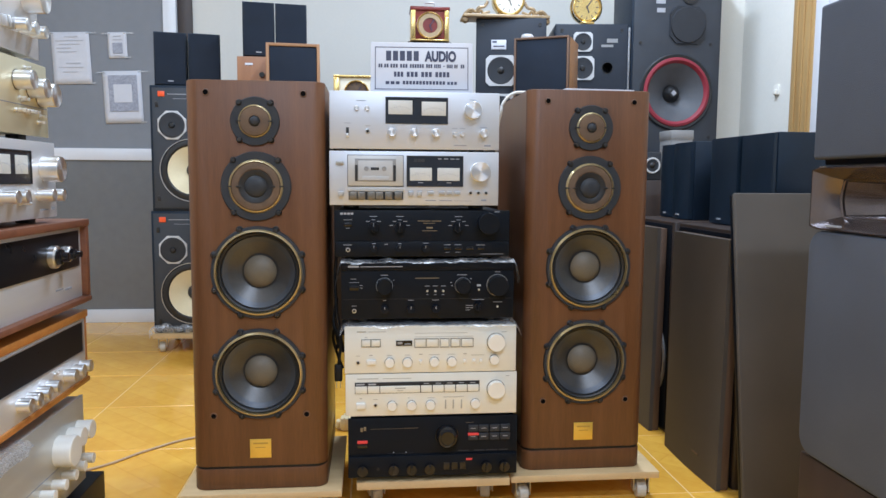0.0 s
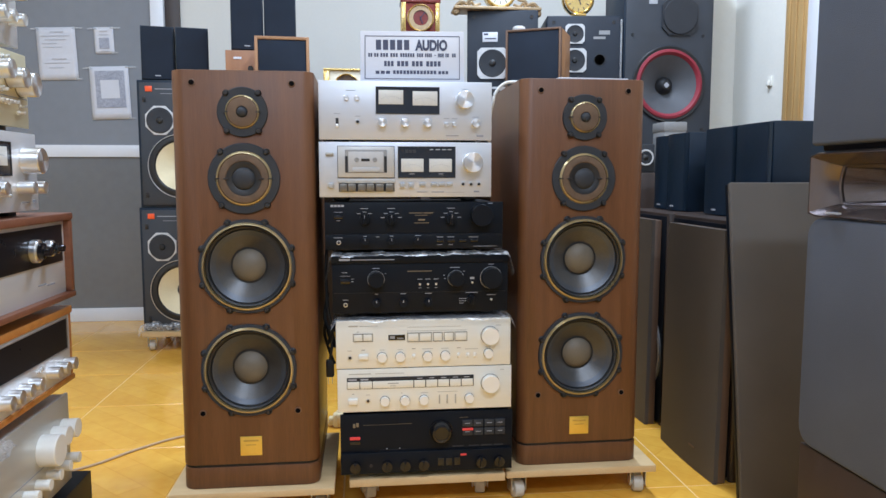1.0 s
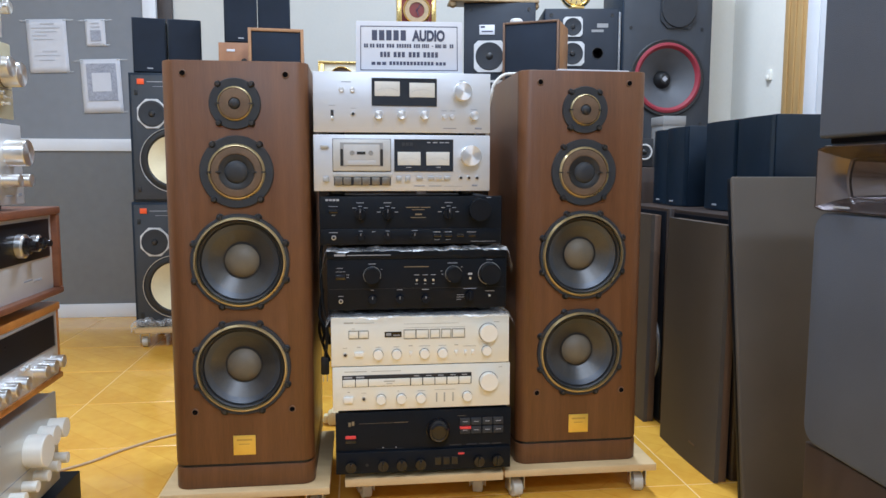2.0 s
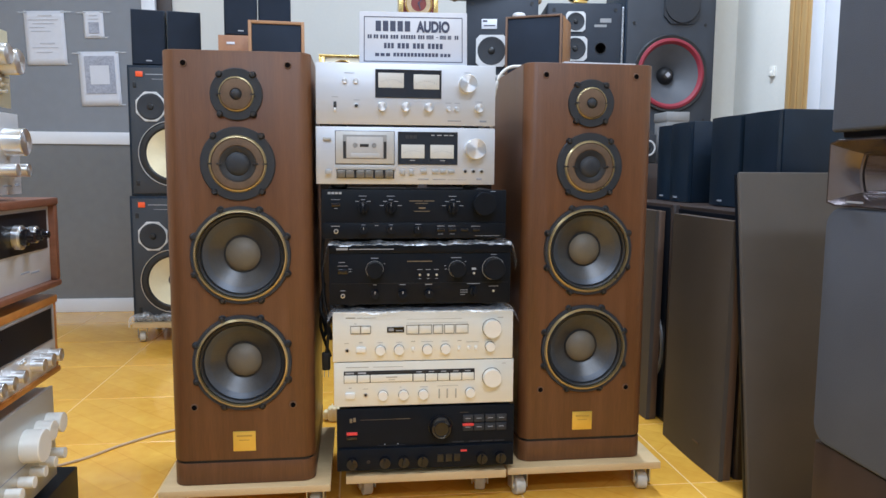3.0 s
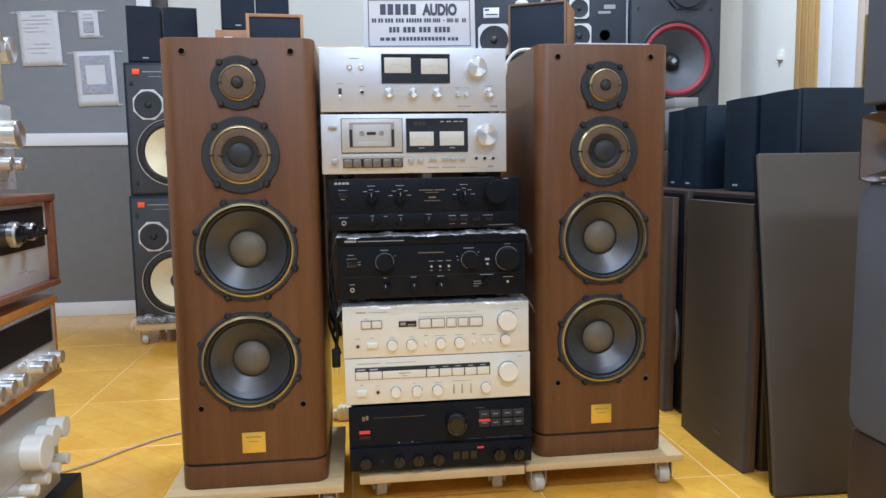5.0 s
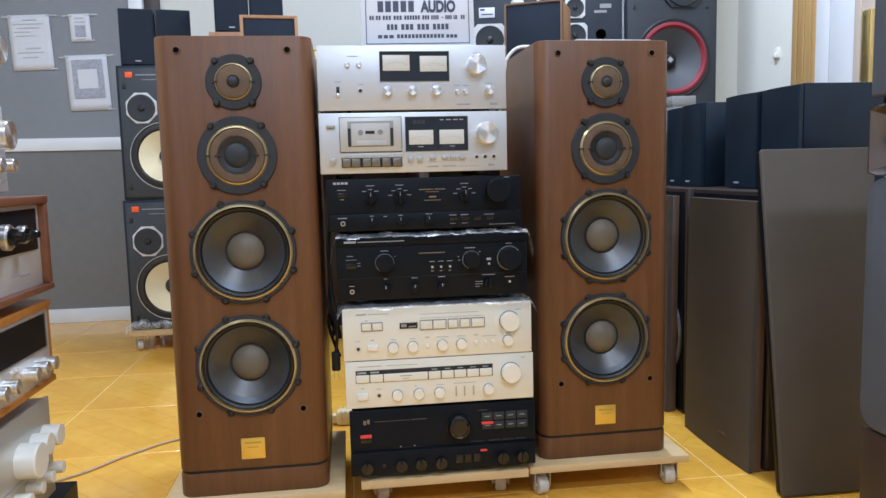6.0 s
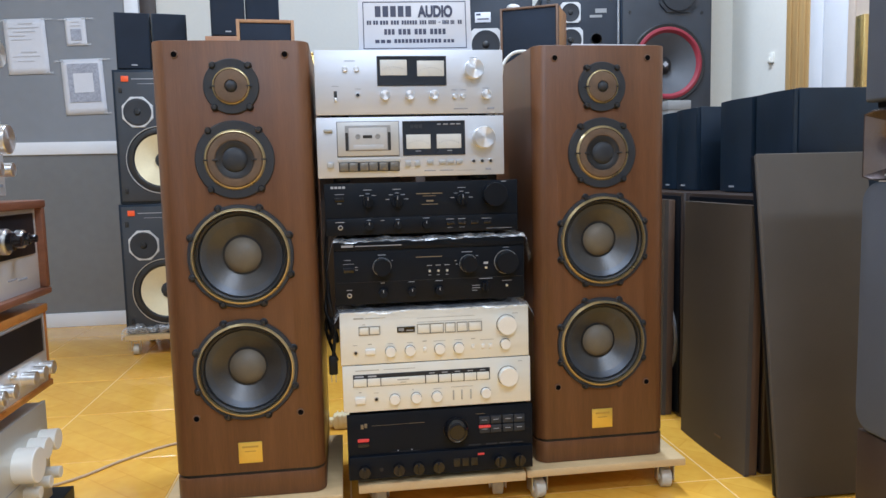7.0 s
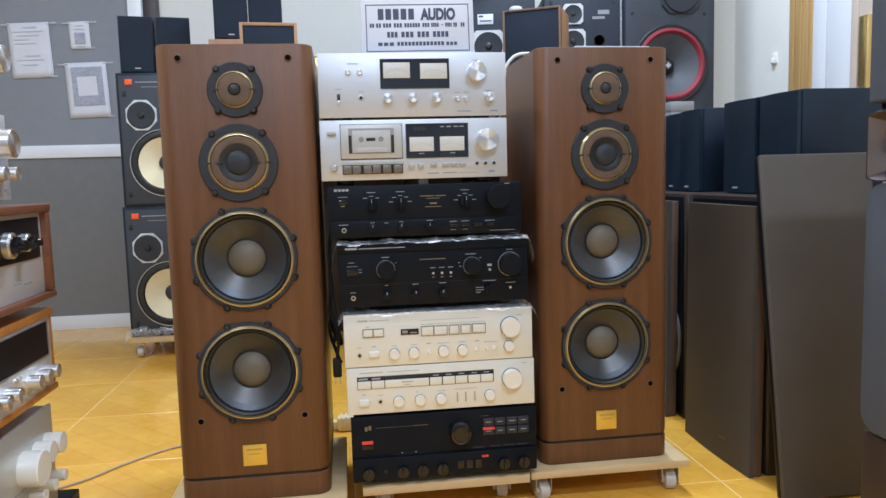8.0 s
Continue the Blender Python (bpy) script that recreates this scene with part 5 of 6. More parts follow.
stand = thing("speaker_box", pose(-0.21, 3.32, 1.0005), "dark brown wooden box under the gilt table clock", "box")
part("body", box(-0.11, 0.11, 0, 0.16, 0, 0.152, 0.003), DARKWOOD, stand)
tc = thing("table_clock", pose(-0.21, 3.32, 1.153), "low gilt table clock with an arched dark dial", "clock")
part("body", box(-0.085, 0.085, 0.01, 0.10, 0.0, 0.122, 0.003), DIAL, tc)
part("top_plate", box(-0.1, 0.1, 0, 0.11, 0.122, 0.132, 0.002), GOLD, tc, "gilt top plate")
part("gold_pillar", box(-0.1, -0.075, 0.0, 0.02, 0, 0.122, 0.002), GOLD, tc)
part("gold_pillar", box(0.075, 0.1, 0.0, 0.02, 0, 0.122, 0.002), GOLD, tc)
dial(tc, 0.0, 0.055, 0.055, 0.008, GOLD, BRONZE)

oc = thing("ornate_clock", pose(0.468, 3.42, 1.566), "ornate gilt mantel clock with scrolled base", "clock")
part("base", box(-0.2, 0.2, -0.03, 0.10, 0.0, 0.014, 0.004), ANTIQUE, oc, "gilt base board")
for s in (-1, 1):
    sc = tube([(s * 0.19, 0.0, 0.016), (s * 0.165, -0.01, 0.034), (s * 0.14, 0, 0.028), (s * 0.125, -0.005, 0.045), (s * 0.1, 0, 0.052), (s * 0.085, 0, 0.075)], 0.0075)
    tube([(s * 0.13, 0, 0.018), (s * 0.118, -0.008, 0.034), (s * 0.105, 0, 0.022), (s * 0.075, 0, 0.03)], 0.006, bm=sc)
    lathe([(0, 0.012), (0.009, 0.009), (0.012, 0), (0.009, -0.009), (0, -0.012)], s * 0.163, 0.03, 0, 14, sc)
    part("scroll", sc, ANTIQUE, oc, "gilt scroll ornament")
    part("foot", lathe([(0, 0.02), (0.012, 0.016), (0.018, 0.0), (0.012, -0.016), (0, -0.02)], s * 0.188, -0.008, 0.0, 16), ANTIQUE, oc)
part("drum", lathe([(0.07, -0.045), (0.075, -0.03), (0.075, 0.012), (0.07, 0.018)], 0.015, 0.088, 0.02, 44), GOLD, oc)
dial(oc, 0.015, 0.088, 0.072, 0.004)

gc = thing("round_clock", pose(0.852, 3.43, 1.551), "round polished gold desk clock on a small foot", "clock")
part("foot", box(-0.03, 0.03, -0.02, 0.05, 0, 0.012, 0.004), GOLD, gc)
part("drum", lathe([(0.066, -0.03), (0.074, -0.018), (0.076, 0.004), (0.07, 0.014)], 0.0, 0.082, 0.02, 44), GOLD, gc)
dial(gc, 0.0, 0.082, 0.068, 0.008, GOLD, BRASS)

# big black speaker with the red ring
bigbox = thing("plinth_cabinet", pose(1.274, 3.43, 0), "dark wooden cabinet carrying the large black speaker", "cabinet")
part("body", box(-0.23, 0.23, 0, 0.24, 0, 0.78, 0.003), DARKWOOD, bigbox)
bg = thing("large_speaker", pose(1.274, 3.40, 0.781), "large black speaker with a red-ringed woofer", "speaker")
bore(part("cabinet", box(-0.216, 0.216, 0.006, 0.27, 0, 1.2, 0.004), BLACKVINYL, bg), [(0.004, 0.466, 0.16, 0.09)])
bore(part("baffle", box(-0.208, 0.208, 0, 0.01, 0.008, 1.19, 0.001), BAFFLE, bg), [(0.004, 0.466, 0.16, 0.09)])
wf = part("woofer", lathe([(0.178, 0), (0.178, 0.004), (0.172, 0.007), (0.163, 0.006)], 0.004, 0.466, 0, 64), CASTDARK, bg, "large woofer with red surround")
part("basket_rim", lathe([(0.176, 0.006), (0.172, 0.011), (0.16, 0.009), (0.158, 0.004)], 0.004, 0.466, 0, 64), RUBBER, wf)
part("surround", lathe([(0.163, 0.005), (0.157, 0.013), (0.147, 0.015), (0.139, 0.008), (0.135, 0.0)], 0.004, 0.466, 0, 64), REDRUBBER, wf, "red rubber surround")
part("cone", lathe([(0.138, 0.002), (0.1, -0.02), (0.06, -0.045), (0.038, -0.06)], 0.004, 0.466, 0, 64), PAPERCONE, wf, "grey paper cone")
part("dust_cap", lathe([(0, -0.022), (0.02, -0.025), (0.034, -0.038), (0.041, -0.058)], 0.004, 0.466, 0, 40), RUBBER, wf)
part("cap_emblem", lathe([(0.014, -0.0215), (0, -0.0205)], 0.004, 0.466, 0, 4), PALEINK, wf)
md = part("midrange", octagon_plate(0.17, 0.008, 0.048, 0.775, 0.4), CASTDARK, bg, "round-cornered foam-covered midrange")
part("foam_cover", lathe([(0.083, 0.008), (0.08, 0.014), (0.0, 0.016)], 0.048, 0.775, 0, 32), CASTDARK, md)
part("tweeter", lathe([(0.045, 0), (0.045, 0.004), (0.035, 0.005), (0.02, 0.0), (0.012, 0.006), (0, 0.008)], 0.06, 0.915, 0, 36), RUBBER, bg)
part("label_plate", bars([(-0.105, -0.06, 0.87, 0.95), (-0.1, -0.06, 0.83, 0.85)]), PALEINK, bg)
for x, z in ((-0.175, 0.69), (0.165, 0.69), (-0.175, 0.255), (0.172, 0.26)):
    part("peg_socket", lathe([(0.007, 0), (0.007, 0.003), (0.004, 0.003), (0, 0.0005)], x, z, 0, 14), RUBBER, bg)

# brown cabinet with a small white speaker and a grey box on it
bc = thing("side_cabinet", pose(1.17, 2.98, 0), "dark reddish brown wooden cabinet behind the speakers", "cabinet")
part("body", box(-0.21, 0.21, 0, 0.36, 0, 0.835, 0.004), DARKWOOD, bc)
ss = thing("mini_speaker", pose(1.0, 2.985, 0.836), "mini speaker in a dark case with a pale driver ring", "speaker")
part("case", box(-0.04, 0.05, 0.0, 0.10, 0, 0.115, 0.004), CASTDARK, ss)
dr = part("driver", lathe([(0.033, 0), (0.033, 0.003), (0.029, 0.004), (0.026, 0.003)], 0.012, 0.06, -0.001, 32), WHITECONE, ss, "pale driver ring")
part("cone", lathe([(0.027, 0.0025), (0.022, 0.003), (0.012, 0.0008), (0, 0.001)], 0.012, 0.06, -0.001, 32), CASTDARK, dr)
part("dust_cap", lathe([(0, 0.007), (0.008, 0.005), (0.012, 0.001)], 0.012, 0.06, -0.001, 20), RUBBER, ss)
gb = thing("grey_box", pose(1.115, 3.0, 0.836), "plain grey cardboard box on the brown cabinet", "box")
part("carton", box(-0.020, 0.074, 0, 0.12, 0, 0.205, 0.003), GREYBOX, gb)
part("lid_flap", box(-0.022, 0.076, -0.003, 0.123, 0.17, 0.207, 0.002), GREYBOX, gb)


# ---- speakers along the east side, facing the aisle (their fronts look to -x) ----
def floor_box(y0, y1, label, grille_y0, grille_y1, lean):
    w = y1 - y0
    t = thing("grille_speaker", pose(0.815, (y0 + y1) / 2, 0, 0, 0, -90), label, "speaker", "row of taupe grille speakers")
    part("cabinet", rounded_box(-w / 2, w / 2, 0.004, 0.40, 0, 0.70, 0.012, 0.003), DARKWOOD, t)
    part("baffle", box(-w / 2 + 0.012, w / 2 - 0.012, 0.0, 0.01, 0.012, 0.69, 0.001), BLACKMETAL, t)
    wf = part("woofer", lathe([(0.15, 0), (0.15, 0.006), (0.143, 0.008), (0.137, 0.002)], 0.03, 0.24, 0, 56), STEEL, t)
    part("cone", lathe([(0.138, 0.004), (0.12, 0.006), (0.11, 0), (0.05, -0.004), (0, 0.004)], 0.03, 0.24, 0, 48), RUBBER, wf)
    part("level_knob", knob_bm(0.012, 0.014, w / 2 - 0.055, 0.64, 0), BLACKMETAL, t)
    # loose grille frame in front of the baffle
    gw = grille_y1 - grille_y0
    g = thing("speaker_cover", pose(0.772, (grille_y0 + grille_y1) / 2, 0, -lean, 0, -90), "taupe cloth grille panel standing against a dark speaker", "grille panel", "loose taupe grilles")
    b = bmesh.new()
    n = 14
    prof = [(-gw / 2 + gw * k / n, -0.006 * math.cos((k / n - 0.5) * math.pi)) for k in range(n + 1)]
    lo = [b.verts.new((x, y, 0.001)) for x, y in prof] + [b.verts.new((gw / 2, 0.012, 0.001)), b.verts.new((-gw / 2, 0.012, 0.001))]
    hi = [b.verts.new((v.co.x, v.co.y, 0.679)) for v in lo]
    for k in range(len(lo)):
        j = (k + 1) % len(lo)
        b.faces.new((lo[k], lo[j], hi[j], hi[k]))
    b.faces.new(lo)
    b.faces.new(hi[::-1])
    bmesh.ops.bevel(b, geom=[e for e in b.edges if e.calc_length() > 0.2 and len(e.link_faces) == 2 and e.calc_face_angle(0) > 0.5], offset=0.003, segments=2, affect="EDGES")
    part("cloth_front", b, TAUPE, g)
    part("frame_board", box(-gw / 2 + 0.001, gw / 2 - 0.001, 0.012, 0.034, 0.002, 0.678, 0.002), EDGEWOOD, g, "brown frame board")
    part("maker_mark", box(gw / 2 - 0.14, gw / 2 - 0.105, -0.0068, -0.002, 0.06, 0.065), EDGEWOOD, g)
    return t


floor_box(1.862, 2.262, "dark brown floor speaker behind a loose taupe grille", 1.858, 2.203, 0.6)
floor_box(2.300, 2.70, "dark brown floor speaker behind a loose taupe grille", 2.335, 2.68, 0.6)
for y0, y1, x, lg in ((2.088, 2.262, 0.915, True), (1.914, 2.084, 0.92, False), (2.405, 2.545, 0.915, True), (2.552, 2.69, 0.93, True)):
    plain_speaker("bookshelf_speaker", pose(x, (y0 + y1) / 2, 0.7005, 0, 0, -90), y1 - y0, 0.24, 0.264, "black bookshelf speaker with glossy curved grille on a floor speaker", BLACKVINYL, SATIN, "row of black bookshelf speakers", frame=0.003, logo=lg, curved=True)

# tall loose grille leaning back
tg = thing("speaker_cover", pose(0.917, 1.713, 0.004, -8.6, 0, 0), "tall taupe cloth grille panel leaning on a speaker", "grille panel")
lp = rounded_box(-0.144, 0.144, 0, 0.014, 0, 0.808, 0.006, 0.006)
part("cloth_front", lp, TAUPE, tg)
part("frame_board", box(-0.142, 0.142, 0.014, 0.030, 0.003, 0.805, 0.003), BLACKMETAL, tg)

# slate-grey horn tower
gt = thing("horn_speaker", pose(0.667, 1.09, 0, 0, 0, -90), "slate-grey two-part horn speaker on a dark wooden base", "speaker")
part("base", box(-0.247, 0.247, 0.004, 0.42, 0, 0.317, 0.004), DARKWOOD, gt, "dark brown wooden base")


def cloth_block(z0, z1, r, parent):
    b = bmesh.new()
    bmesh.ops.create_cube(b, size=1)
    for v in b.verts:
        v.co = Vector((v.co.x * 0.50, 0.02 + (v.co.y + 0.5) * 0.02 - 0.02, (z0 + z1) / 2 + v.co.z * (z1 - z0)))
    side = [e for e in b.edges if abs(e.verts[0].co.y - e.verts[1].co.y) > 1e-6]
    bmesh.ops.bevel(b, geom=side, offset=r, segments=6, profile=0.5, affect="EDGES")
    bmesh.ops.bevel(b, geom=[e for e in b.edges if e.verts[0].co.y < 0.005 and e.verts[1].co.y < 0.005], offset=0.006, segments=3, profile=0.5, affect="EDGES", clamp_overlap=True)
    return part("cloth_front", b, GREYCLOTH, parent, "slate-grey cloth front")


cloth_block(0.319, 0.742, 0.036, gt)
part("lower_cabinet", box(-0.247, 0.247, 0.021, 0.42, 0.318, 0.741, 0.004), DARKWOOD, gt)
cloth_block(0.872, 1.150, 0.006, gt)
part("upper_cabinet", box(-0.247, 0.247, 0.021, 0.42, 0.862, 1.149, 0.004), BLACKMETAL, gt)
# flared horn mouth: nested rounded rectangles sinking into a throat
hb = bmesh.new()
rings = []
flare = [(0.250, 0.0575, 0.03, 0), (0.250, 0.0575, 0.002, 0), (0.2485, 0.0565, -0.001, 0), (0.2455, 0.0545, -0.001, 0)]
flare += [(0.238, 0.0495, 0.008, 0.05), (0.226, 0.0425, 0.022, 0.1), (0.217, 0.0375, 0.036, 0.13), (0.2155, 0.0362, 0.0365, 0.13), (0.2135, 0.0350, 0.038, 0.13), (0.2125, 0.0340, 0.042, 0.13)]
for k in range(1, 13):
    u = k / 12
    flare.append((0.025 + 0.186 * (1 - u) ** 1.8, 0.018 + 0.0158 * (1 - u), 0.044 + 0.126 * u, 0.13 + 0.87 * u))
for hw, hh, y, soft in flare:
    ring = []
    for k in range(48):
        a = (k - 6 + 0.5) / 12
        u = (a % 1) * 2 - 1
        px, pz = ((1, u), (-u, 1), (-1, -u), (u, -1))[int(a // 1) % 4]
        q = math.hypot(px, pz)
        px, pz = px * (1 - soft) + px / q * soft, pz * (1 - soft) + pz / q * soft
        ring.append(hb.verts.new((hw * px, y, 0.8015 + hh * pz)))
    rings.append(ring)
for a, c in zip(rings, rings[1:]):
    for k in range(48):
        hb.faces.new((a[k], a[(k + 1) % 48], c[(k + 1) % 48], c[k]))
hb.faces.new(rings[-1])
hn = part("horn", hb, HORNBROWN, gt, "glossy bronze-brown flared horn")
part("throat_box", box(-0.24, 0.24, 0.19, 0.42, 0.745, 0.859, 0.003), BLACKMETAL, gt)
part("maker_bar", box(-0.19, -0.155, -0.0065, 0.0, 0.7515, 0.7545), PALEINK, hn, "small pale maker bar")


# ---- receiver stack on the west side; fronts look to +x ----
def rack_unit(name, far, z0, z1, w, label, panel, body, depth=0.32, x=-0.76, turn=0.0, feet=0.010):
    """Origin: the lower left corner of the front seen from the aisle (its near end)."""
    t = thing(name, pose(x, far - w, z0, 0, 0, 90 + turn), label, "receiver", "stack of receivers")
    h = z1 - z0
    part("case", box(0.004, w - 0.004, 0.006, depth, 0.003, h - 0.002, 0.0015), body, t)
    part("front_panel", box(0, w, 0, 0.0065, 0, h, 0.0012), panel, t)
    for fx in (0.045, w - 0.045):
        for fy in (0.04, depth - 0.05):
            part("foot", box(fx - 0.016, fx + 0.016, fy - 0.012, fy + 0.012, -feet, 0.004, 0.002), RUBBER, t)
    return t


def toggle(t, x, z, ln=0.016):
    part("toggle", lathe([(0, ln), (0.003, ln - 0.001), (0.0022, 0.004), (0.0045, 0.003), (0.0045, 0)], x, z, 0, 12), KNOB, t, "toggle lever")


# from the floor upwards
base = thing("black_amplifier", pose(-0.745, 1.262, 0.012, 0, 0, 90), "black amplifier at the foot of the receiver stack", "amplifier")
part("case", box(0.0, 0.435, 0.0, 0.36, 0, 0.165, 0.003), BLACKMETAL, base)
part("knob", knob_bm(0.018, 0.02, 0.39, 0.06), BLACKMETAL, base)
part("knob", knob_bm(0.012, 0.016, 0.33, 0.05), BLACKMETAL, base)
for fx in (0.04, 0.395):
    for fy in (0.04, 0.31):
        part("foot", box(fx - 0.015, fx + 0.015, fy - 0.015, fy + 0.015, -0.012, 0.004, 0.002), RUBBER, base)

u6 = rack_unit("silver_amplifier", 1.632, 0.188, 0.371, 0.43, "champagne-silver amplifier with large round knobs partly under film", CHAMP_SHADED, CHAMP_SHADED)
knob(u6, 0.30, 0.108, 0.030, 0.034, KNOB_CH, "large volume knob")
knob(u6, 0.352, 0.118, 0.019, 0.030, KNOB_CH)
knob(u6, 0.398, 0.118, 0.019, 0.030, KNOB_CH)
for x in (0.318, 0.363, 0.408, 0.27, 0.22):
    knob(u6, x, 0.052, 0.0105, 0.026, KNOB_CH)
part("seam", bars([(0.004, 0.426, 0.074, 0.0755)]), GREYINK, u6)

u5 = rack_unit("wood_case_receiver", 1.655, 0.402, 0.535, 0.44, "silver receiver in a honey wooden case with dark dial", SILVER_Y, BLACKMETAL, feet=0.018)
part("wood_top", box(-0.012, 0.452, -0.004, 0.34, 0.131, 0.147, 0.003), HONEY, u5, "honey wooden top board")
part("wood_bottom", box(-0.012, 0.452, -0.004, 0.34, -0.010, 0.002, 0.003), HONEY, u5, "honey wooden bottom board")
part("wood_end", box(0.440, 0.452, 0.0, 0.34, 0.002, 0.131, 0.002), HONEY, u5)
part("wood_end", box(-0.012, 0.0, 0.0, 0.34, 0.002, 0.131, 0.002), HONEY, u5)
recess(u5, 0.03, 0.425, 0.062, 0.124, "dial_window", DIALBLACK, "dark tuning dial window", 0.002, STEEL)
for x in (0.14, 0.175, 0.215, 0.255, 0.335, 0.375, 0.412):
    knob(u5, x, 0.032, 0.0125, 0.022)
toggle(u5, 0.285, 0.048, 0.006)
toggle(u5, 0.30, 0.048, 0.006)

u4 = rack_unit("wood_case_receiver", 1.652, 0.580, 0.728, 0.44, "receiver in a reddish wooden case with black upper panel", SILVER_Y, BLACKMETAL, feet=0.024)
part("wood_top", box(-0.014, 0.456, -0.014, 0.36, 0.148, 0.163, 0.003), TEAK, u4, "reddish wooden top board")
part("wood_bottom", box(-0.014, 0.456, -0.014, 0.36, -0.012, 0.0, 0.003), TEAK, u4, "reddish wooden bottom board")
part("wood_end", box(0.440, 0.456, -0.012, 0.36, 0.0, 0.148, 0.003), TEAK, u4)
part("wood_end", box(-0.014, 0.0, -0.012, 0.36, 0.0, 0.148, 0.003), TEAK, u4)
pan = part("black_panel", box(0.012, 0.424, -0.003, 0.001, 0.066, 0.140, 0.001), DIALBLACK, u4, "black glass upper panel")
recess(u4, 0.03, 0.26, 0.076, 0.128, "dial_window", DIALBLACK, "dark tuning dial window", 0.002, STEEL)
for x, r in ((0.292, 0.022), (0.352, 0.016)):
    k = part("knob", lathe([(r, 0), (r, 0.010), (r * 0.86, 0.012), (r * 0.7, 0.012)], x, 0.098, -0.003, 32), KNOB, u4, "stepped silver and black knob")
    part("knob_cap", lathe([(r * 0.7, 0.008), (r * 0.66, 0.020), (r * 0.45, 0.022), (r * 0.4, 0.032), (0, 0.033)], x, 0.098, -0.003, 28), BLACKGLOSS, k)
part("lettering", bars([(0.31, 0.345, 0.028, 0.0305), (0.35, 0.385, 0.024, 0.027)]), GREYINK, u4)

u3 = rack_unit("meter_receiver", 1.556, 0.7535, 0.896, 0.42, "silver amplifier with twin meters and turned knobs", SILVER_Y, SILVER_Y, x=-0.765)
w3 = recess(u3, 0.10, 0.315, 0.066, 0.122, "meter_window", WINDOWSLATE, "black window holding two meters", 0.002)
meter(w3, 0.19, 0.238, 0.082, 0.115)
meter(w3, 0.256, 0.302, 0.082, 0.115)
knob(u3, 0.372, 0.092, 0.024, 0.032, label="large turned volume knob")
for x in (0.205, 0.24, 0.345, 0.388):
    knob(u3, x, 0.043, 0.0115, 0.028)
for x in (0.262, 0.275, 0.288):
    button(u3, x, x + 0.006, 0.03, 0.05, 0.01, STEEL)
toggle(u3, 0.268, 0.03, 0.022)
part("lettering", bars([(0.35, 0.38, 0.014, 0.0165), (0.395, 0.41, 0.014, 0.019)]), GREYINK, u3)

u2 = rack_unit("gold_amplifier", 1.545, 0.906, 1.040, 0.42, "pale gold amplifier with pairs of turned knobs", GOLDPANEL, GOLDPANEL, x=-0.770)
for x, z, r in ((0.30, 0.095, 0.017), (0.352, 0.086, 0.018), (0.392, 0.078, 0.022)):
    knob(u2, x, z, r, 0.030, skirt=0.1)
for x in (0.29, 0.305, 0.318, 0.331, 0.344):
    toggle(u2, x, 0.042, 0.020)
for x, z in ((0.385, 0.038), (0.378, 0.026), (0.305, 0.064), (0.318, 0.062), (0.328, 0.120)):
    toggle(u2, x, z, 0.014)
part("seam", bars([(0.004, 0.416, 0.052, 0.0535)]), GREYINK, u2)

u1 = rack_unit("meter_receiver", 1.530, 1.050, 1.235, 0.42, "silver amplifier with meters on top of the stack", SILVER_Y, SILVER_Y, x=-0.775)
w1 = recess(u1, 0.10, 0.325, 0.095, 0.155, "meter_window", WINDOWSLATE, "black window holding two meters", 0.002)
meter(w1, 0.19, 0.243, 0.11, 0.145)
meter(w1, 0.262, 0.312, 0.11, 0.145)
knob(u1, 0.378, 0.102, 0.024, 0.034, label="large turned volume knob")
for x in (0.32, 0.352, 0.39):
    knob(u1, x, 0.047, 0.0115, 0.028)
for x in (0.28, 0.293, 0.306):
    button(u1, x, x + 0.006, 0.036, 0.056, 0.01, STEEL)
crumpled("plastic_film", -1.08, -0.735, 1.19, 1.345, 0.372, 0.02, 0.02, "crumpled clear film over a silver amplifier", 11.0, 0.006)

# ---- cables and small things ----
tagged(part("floor_cable", tube([(-1.25, 1.98, 0.004), (-0.95, 2.14, 0.004), (-0.83, 2.276, 0.004), (-0.707, 2.384, 0.004), (-0.45, 2.47, 0.004), (-0.1, 2.44, 0.004)], 0.0036), CABLEGREY), "tan cable lying across the tiles", "cable")
tagged(part("black_cable", tube([(-0.228, 1.90, 0.70), (-0.240, 1.90, 0.60), (-0.236, 1.88, 0.50), (-0.226, 1.88, 0.43), (-0.232, 1.89, 0.36)], 0.004), RUBBER), "black power cord hanging beside the stack", "cable")
tagged(part("black_cable", tube([(-0.238, 1.95, 0.52), (-0.246, 1.93, 0.46), (-0.232, 1.92, 0.42), (-0.240, 1.93, 0.39), (-0.226, 1.94, 0.43), (-0.215, 1.95, 0.48)], 0.0045), RUBBER), "coiled black power cord beside the stack", "cable")
tagged(part("black_cable", tube([(-0.245, 1.98, 0.44), (-0.235, 1.95, 0.40), (-0.222, 1.93, 0.385), (-0.228, 1.92, 0.42), (-0.243, 1.93, 0.445), (-0.248, 1.95, 0.41), (-0.235, 1.96, 0.36), (-0.225, 1.97, 0.33)], 0.004), RUBBER), "looped black cable bundle beside the stack", "cable")
pl = thing("power_plug", pose(-0.233, 1.895, 0.315), "black two-pin plug hanging on its cord", "plug")
part("body", box(-0.01, 0.01, -0.008, 0.008, 0.0, 0.045, 0.004), RUBBER, pl)
for x in (-0.006, 0.004):
    part("pin", box(x, x + 0.002, -0.001, 0.001, -0.018, 0.002), STEEL, pl)
bp = thing("beige_plug", pose(-0.232, 2.43, 0.0), "beige extension plug lying on the floor", "plug")
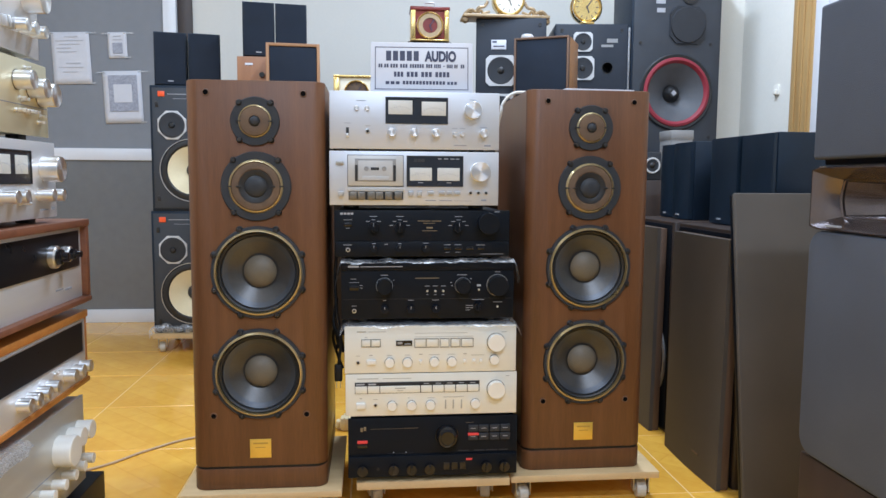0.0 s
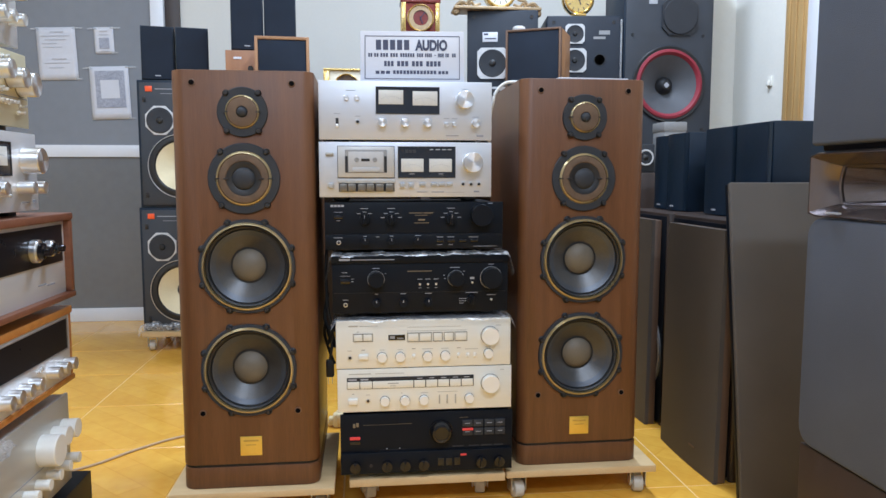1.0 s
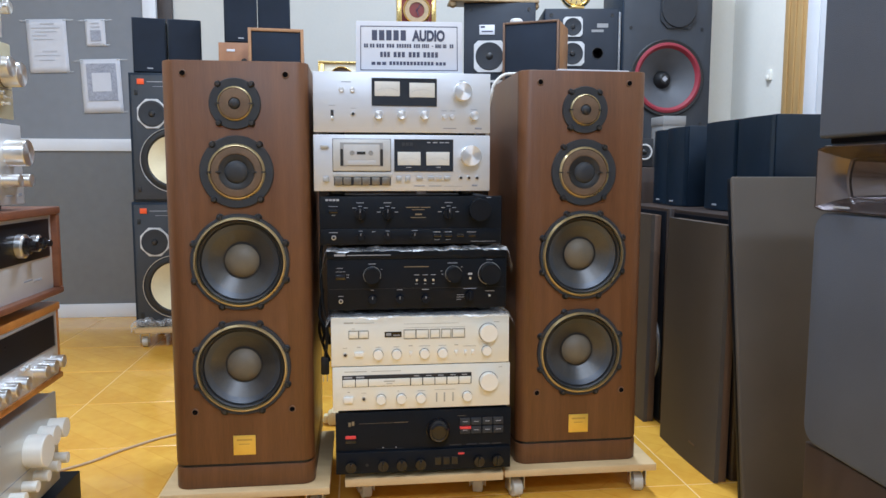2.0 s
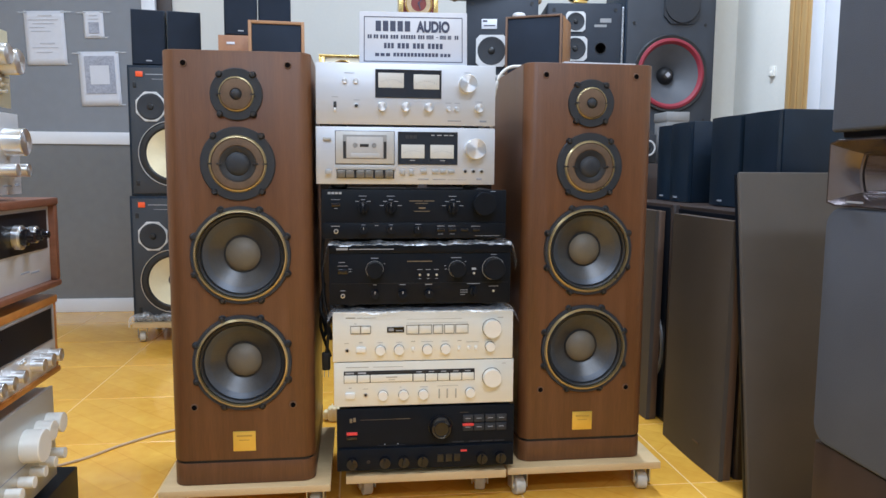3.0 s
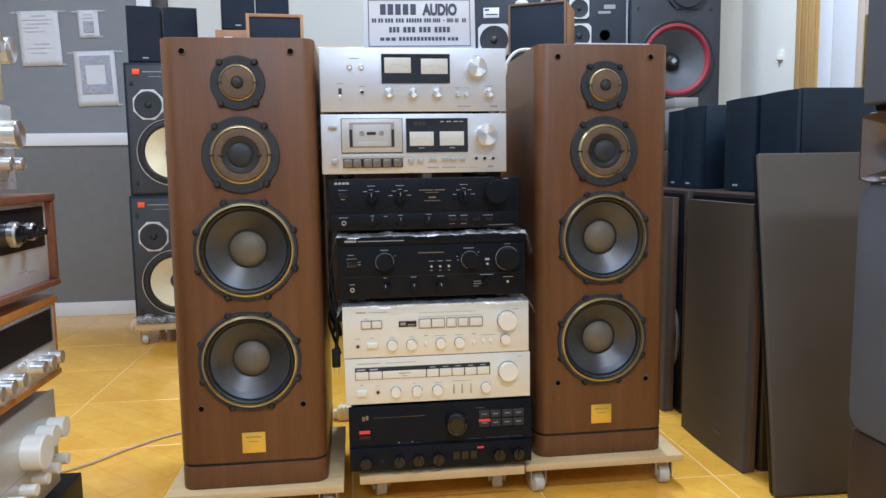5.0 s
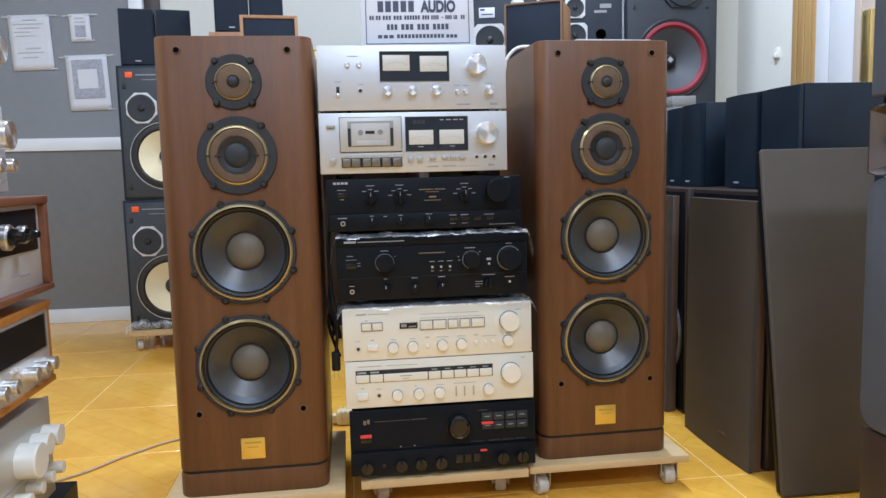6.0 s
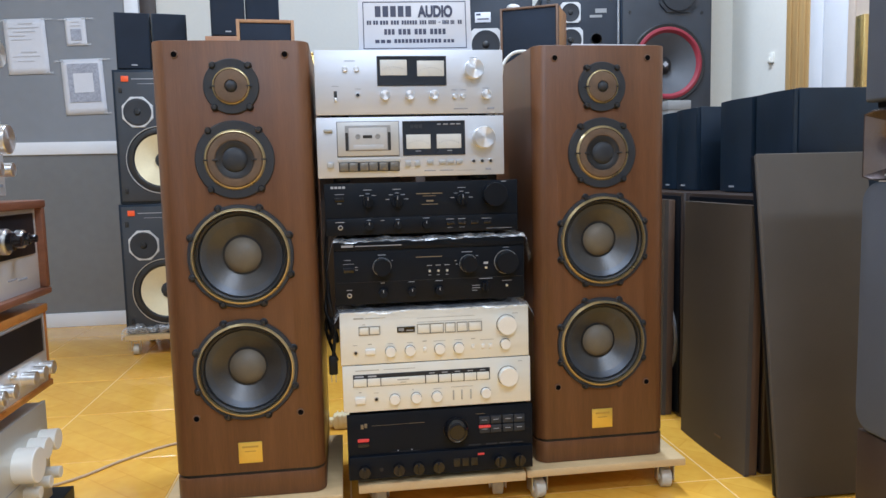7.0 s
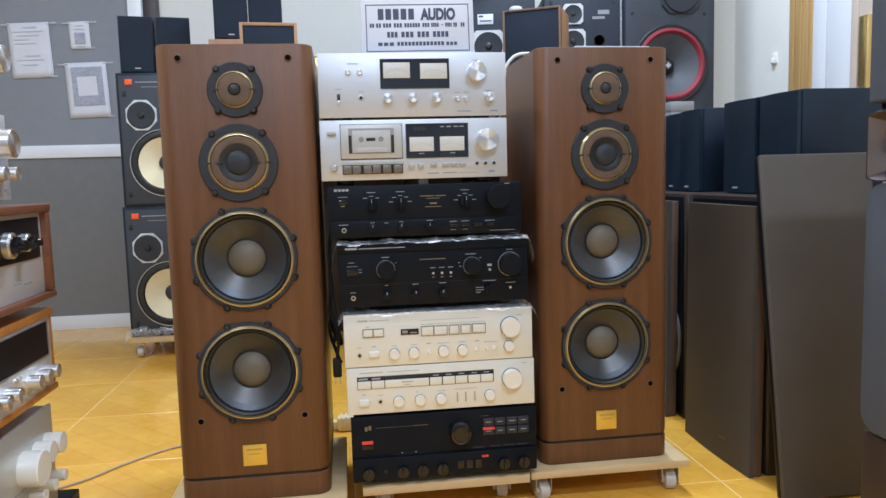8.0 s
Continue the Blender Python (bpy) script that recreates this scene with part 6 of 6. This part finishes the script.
part("body", box(-0.02, 0.035, -0.022, 0.022, 0.0, 0.046, 0.01), BEIGE, bp)
part("collar", box(-0.034, -0.018, -0.014, 0.014, 0.006, 0.034, 0.006), BEIGE, bp)
for x in (-0.008, 0.006, 0.02):
    part("grip_ridge", box(x, x + 0.004, -0.0235, 0.0235, 0.004, 0.048, 0.001), BEIGE, bp)
part("cord", tube([(-0.02, 0, 0.015), (-0.06, 0.02, 0.006), (-0.14, 0.05, 0.005), (-0.3, 0.12, 0.005)], 0.005), BEIGE, bp)
tagged(part("speaker_cable", tube([(0.196, 2.05, 0.90), (0.186, 1.99, 0.96), (0.188, 1.95, 1.004), (0.192, 1.95, 1.025), (0.204, 1.95, 1.044), (0.222, 1.95, 1.056), (0.25, 1.955, 1.0595), (0.32, 1.97, 1.0595), (0.42, 1.99, 1.0595)], 0.004), CABLEWHITE), "white cable draped over the walnut speaker", "cable")
pb = thing("paper_sheet", pose(0.42, 1.93, 1.0555, 0, 0, 3), "pale sheet lying on the walnut speaker", "paper")
part("sheet", box(-0.09, 0.09, -0.07, 0.1, 0, 0.004, 0.001), PAPER, pb)

tagged(part("yellow_cord", tube([(-0.735, 3.6, 1.10), (-0.73, 3.6, 1.30), (-0.722, 3.6, 1.45), (-0.705, 3.62, 1.62), (-0.70, 3.62, 1.85)], 0.003), BEIGE), "thin yellow cord running up behind small speakers", "cord")

# ---- floor tiles ----
TX, TY, GAP = 0.4508, 0.4365, 0.0042
tile_me = None
for i in range(-7, 3):
    for j in range(-11, 6):
        x0, y0 = 0.698 + i * TX, 1.860 + j * TY
        x1, y1 = x0 + TX, y0 + TY
        if x1 < LEFT or x0 > RIGHT or y1 < FRONT or y0 > BACK:
            continue
        if tile_me is None:
            first = part("tile", box(GAP / 2, TX - GAP / 2, GAP / 2, TY - GAP / 2, -0.006, 0.0, 0.0008, 1), TILE, floor)
            tile_me = first.data
            ob = first
        else:
            ob = new("tile", tile_me)
            ob.parent = floor
        ob.location = (x0, y0, 0)
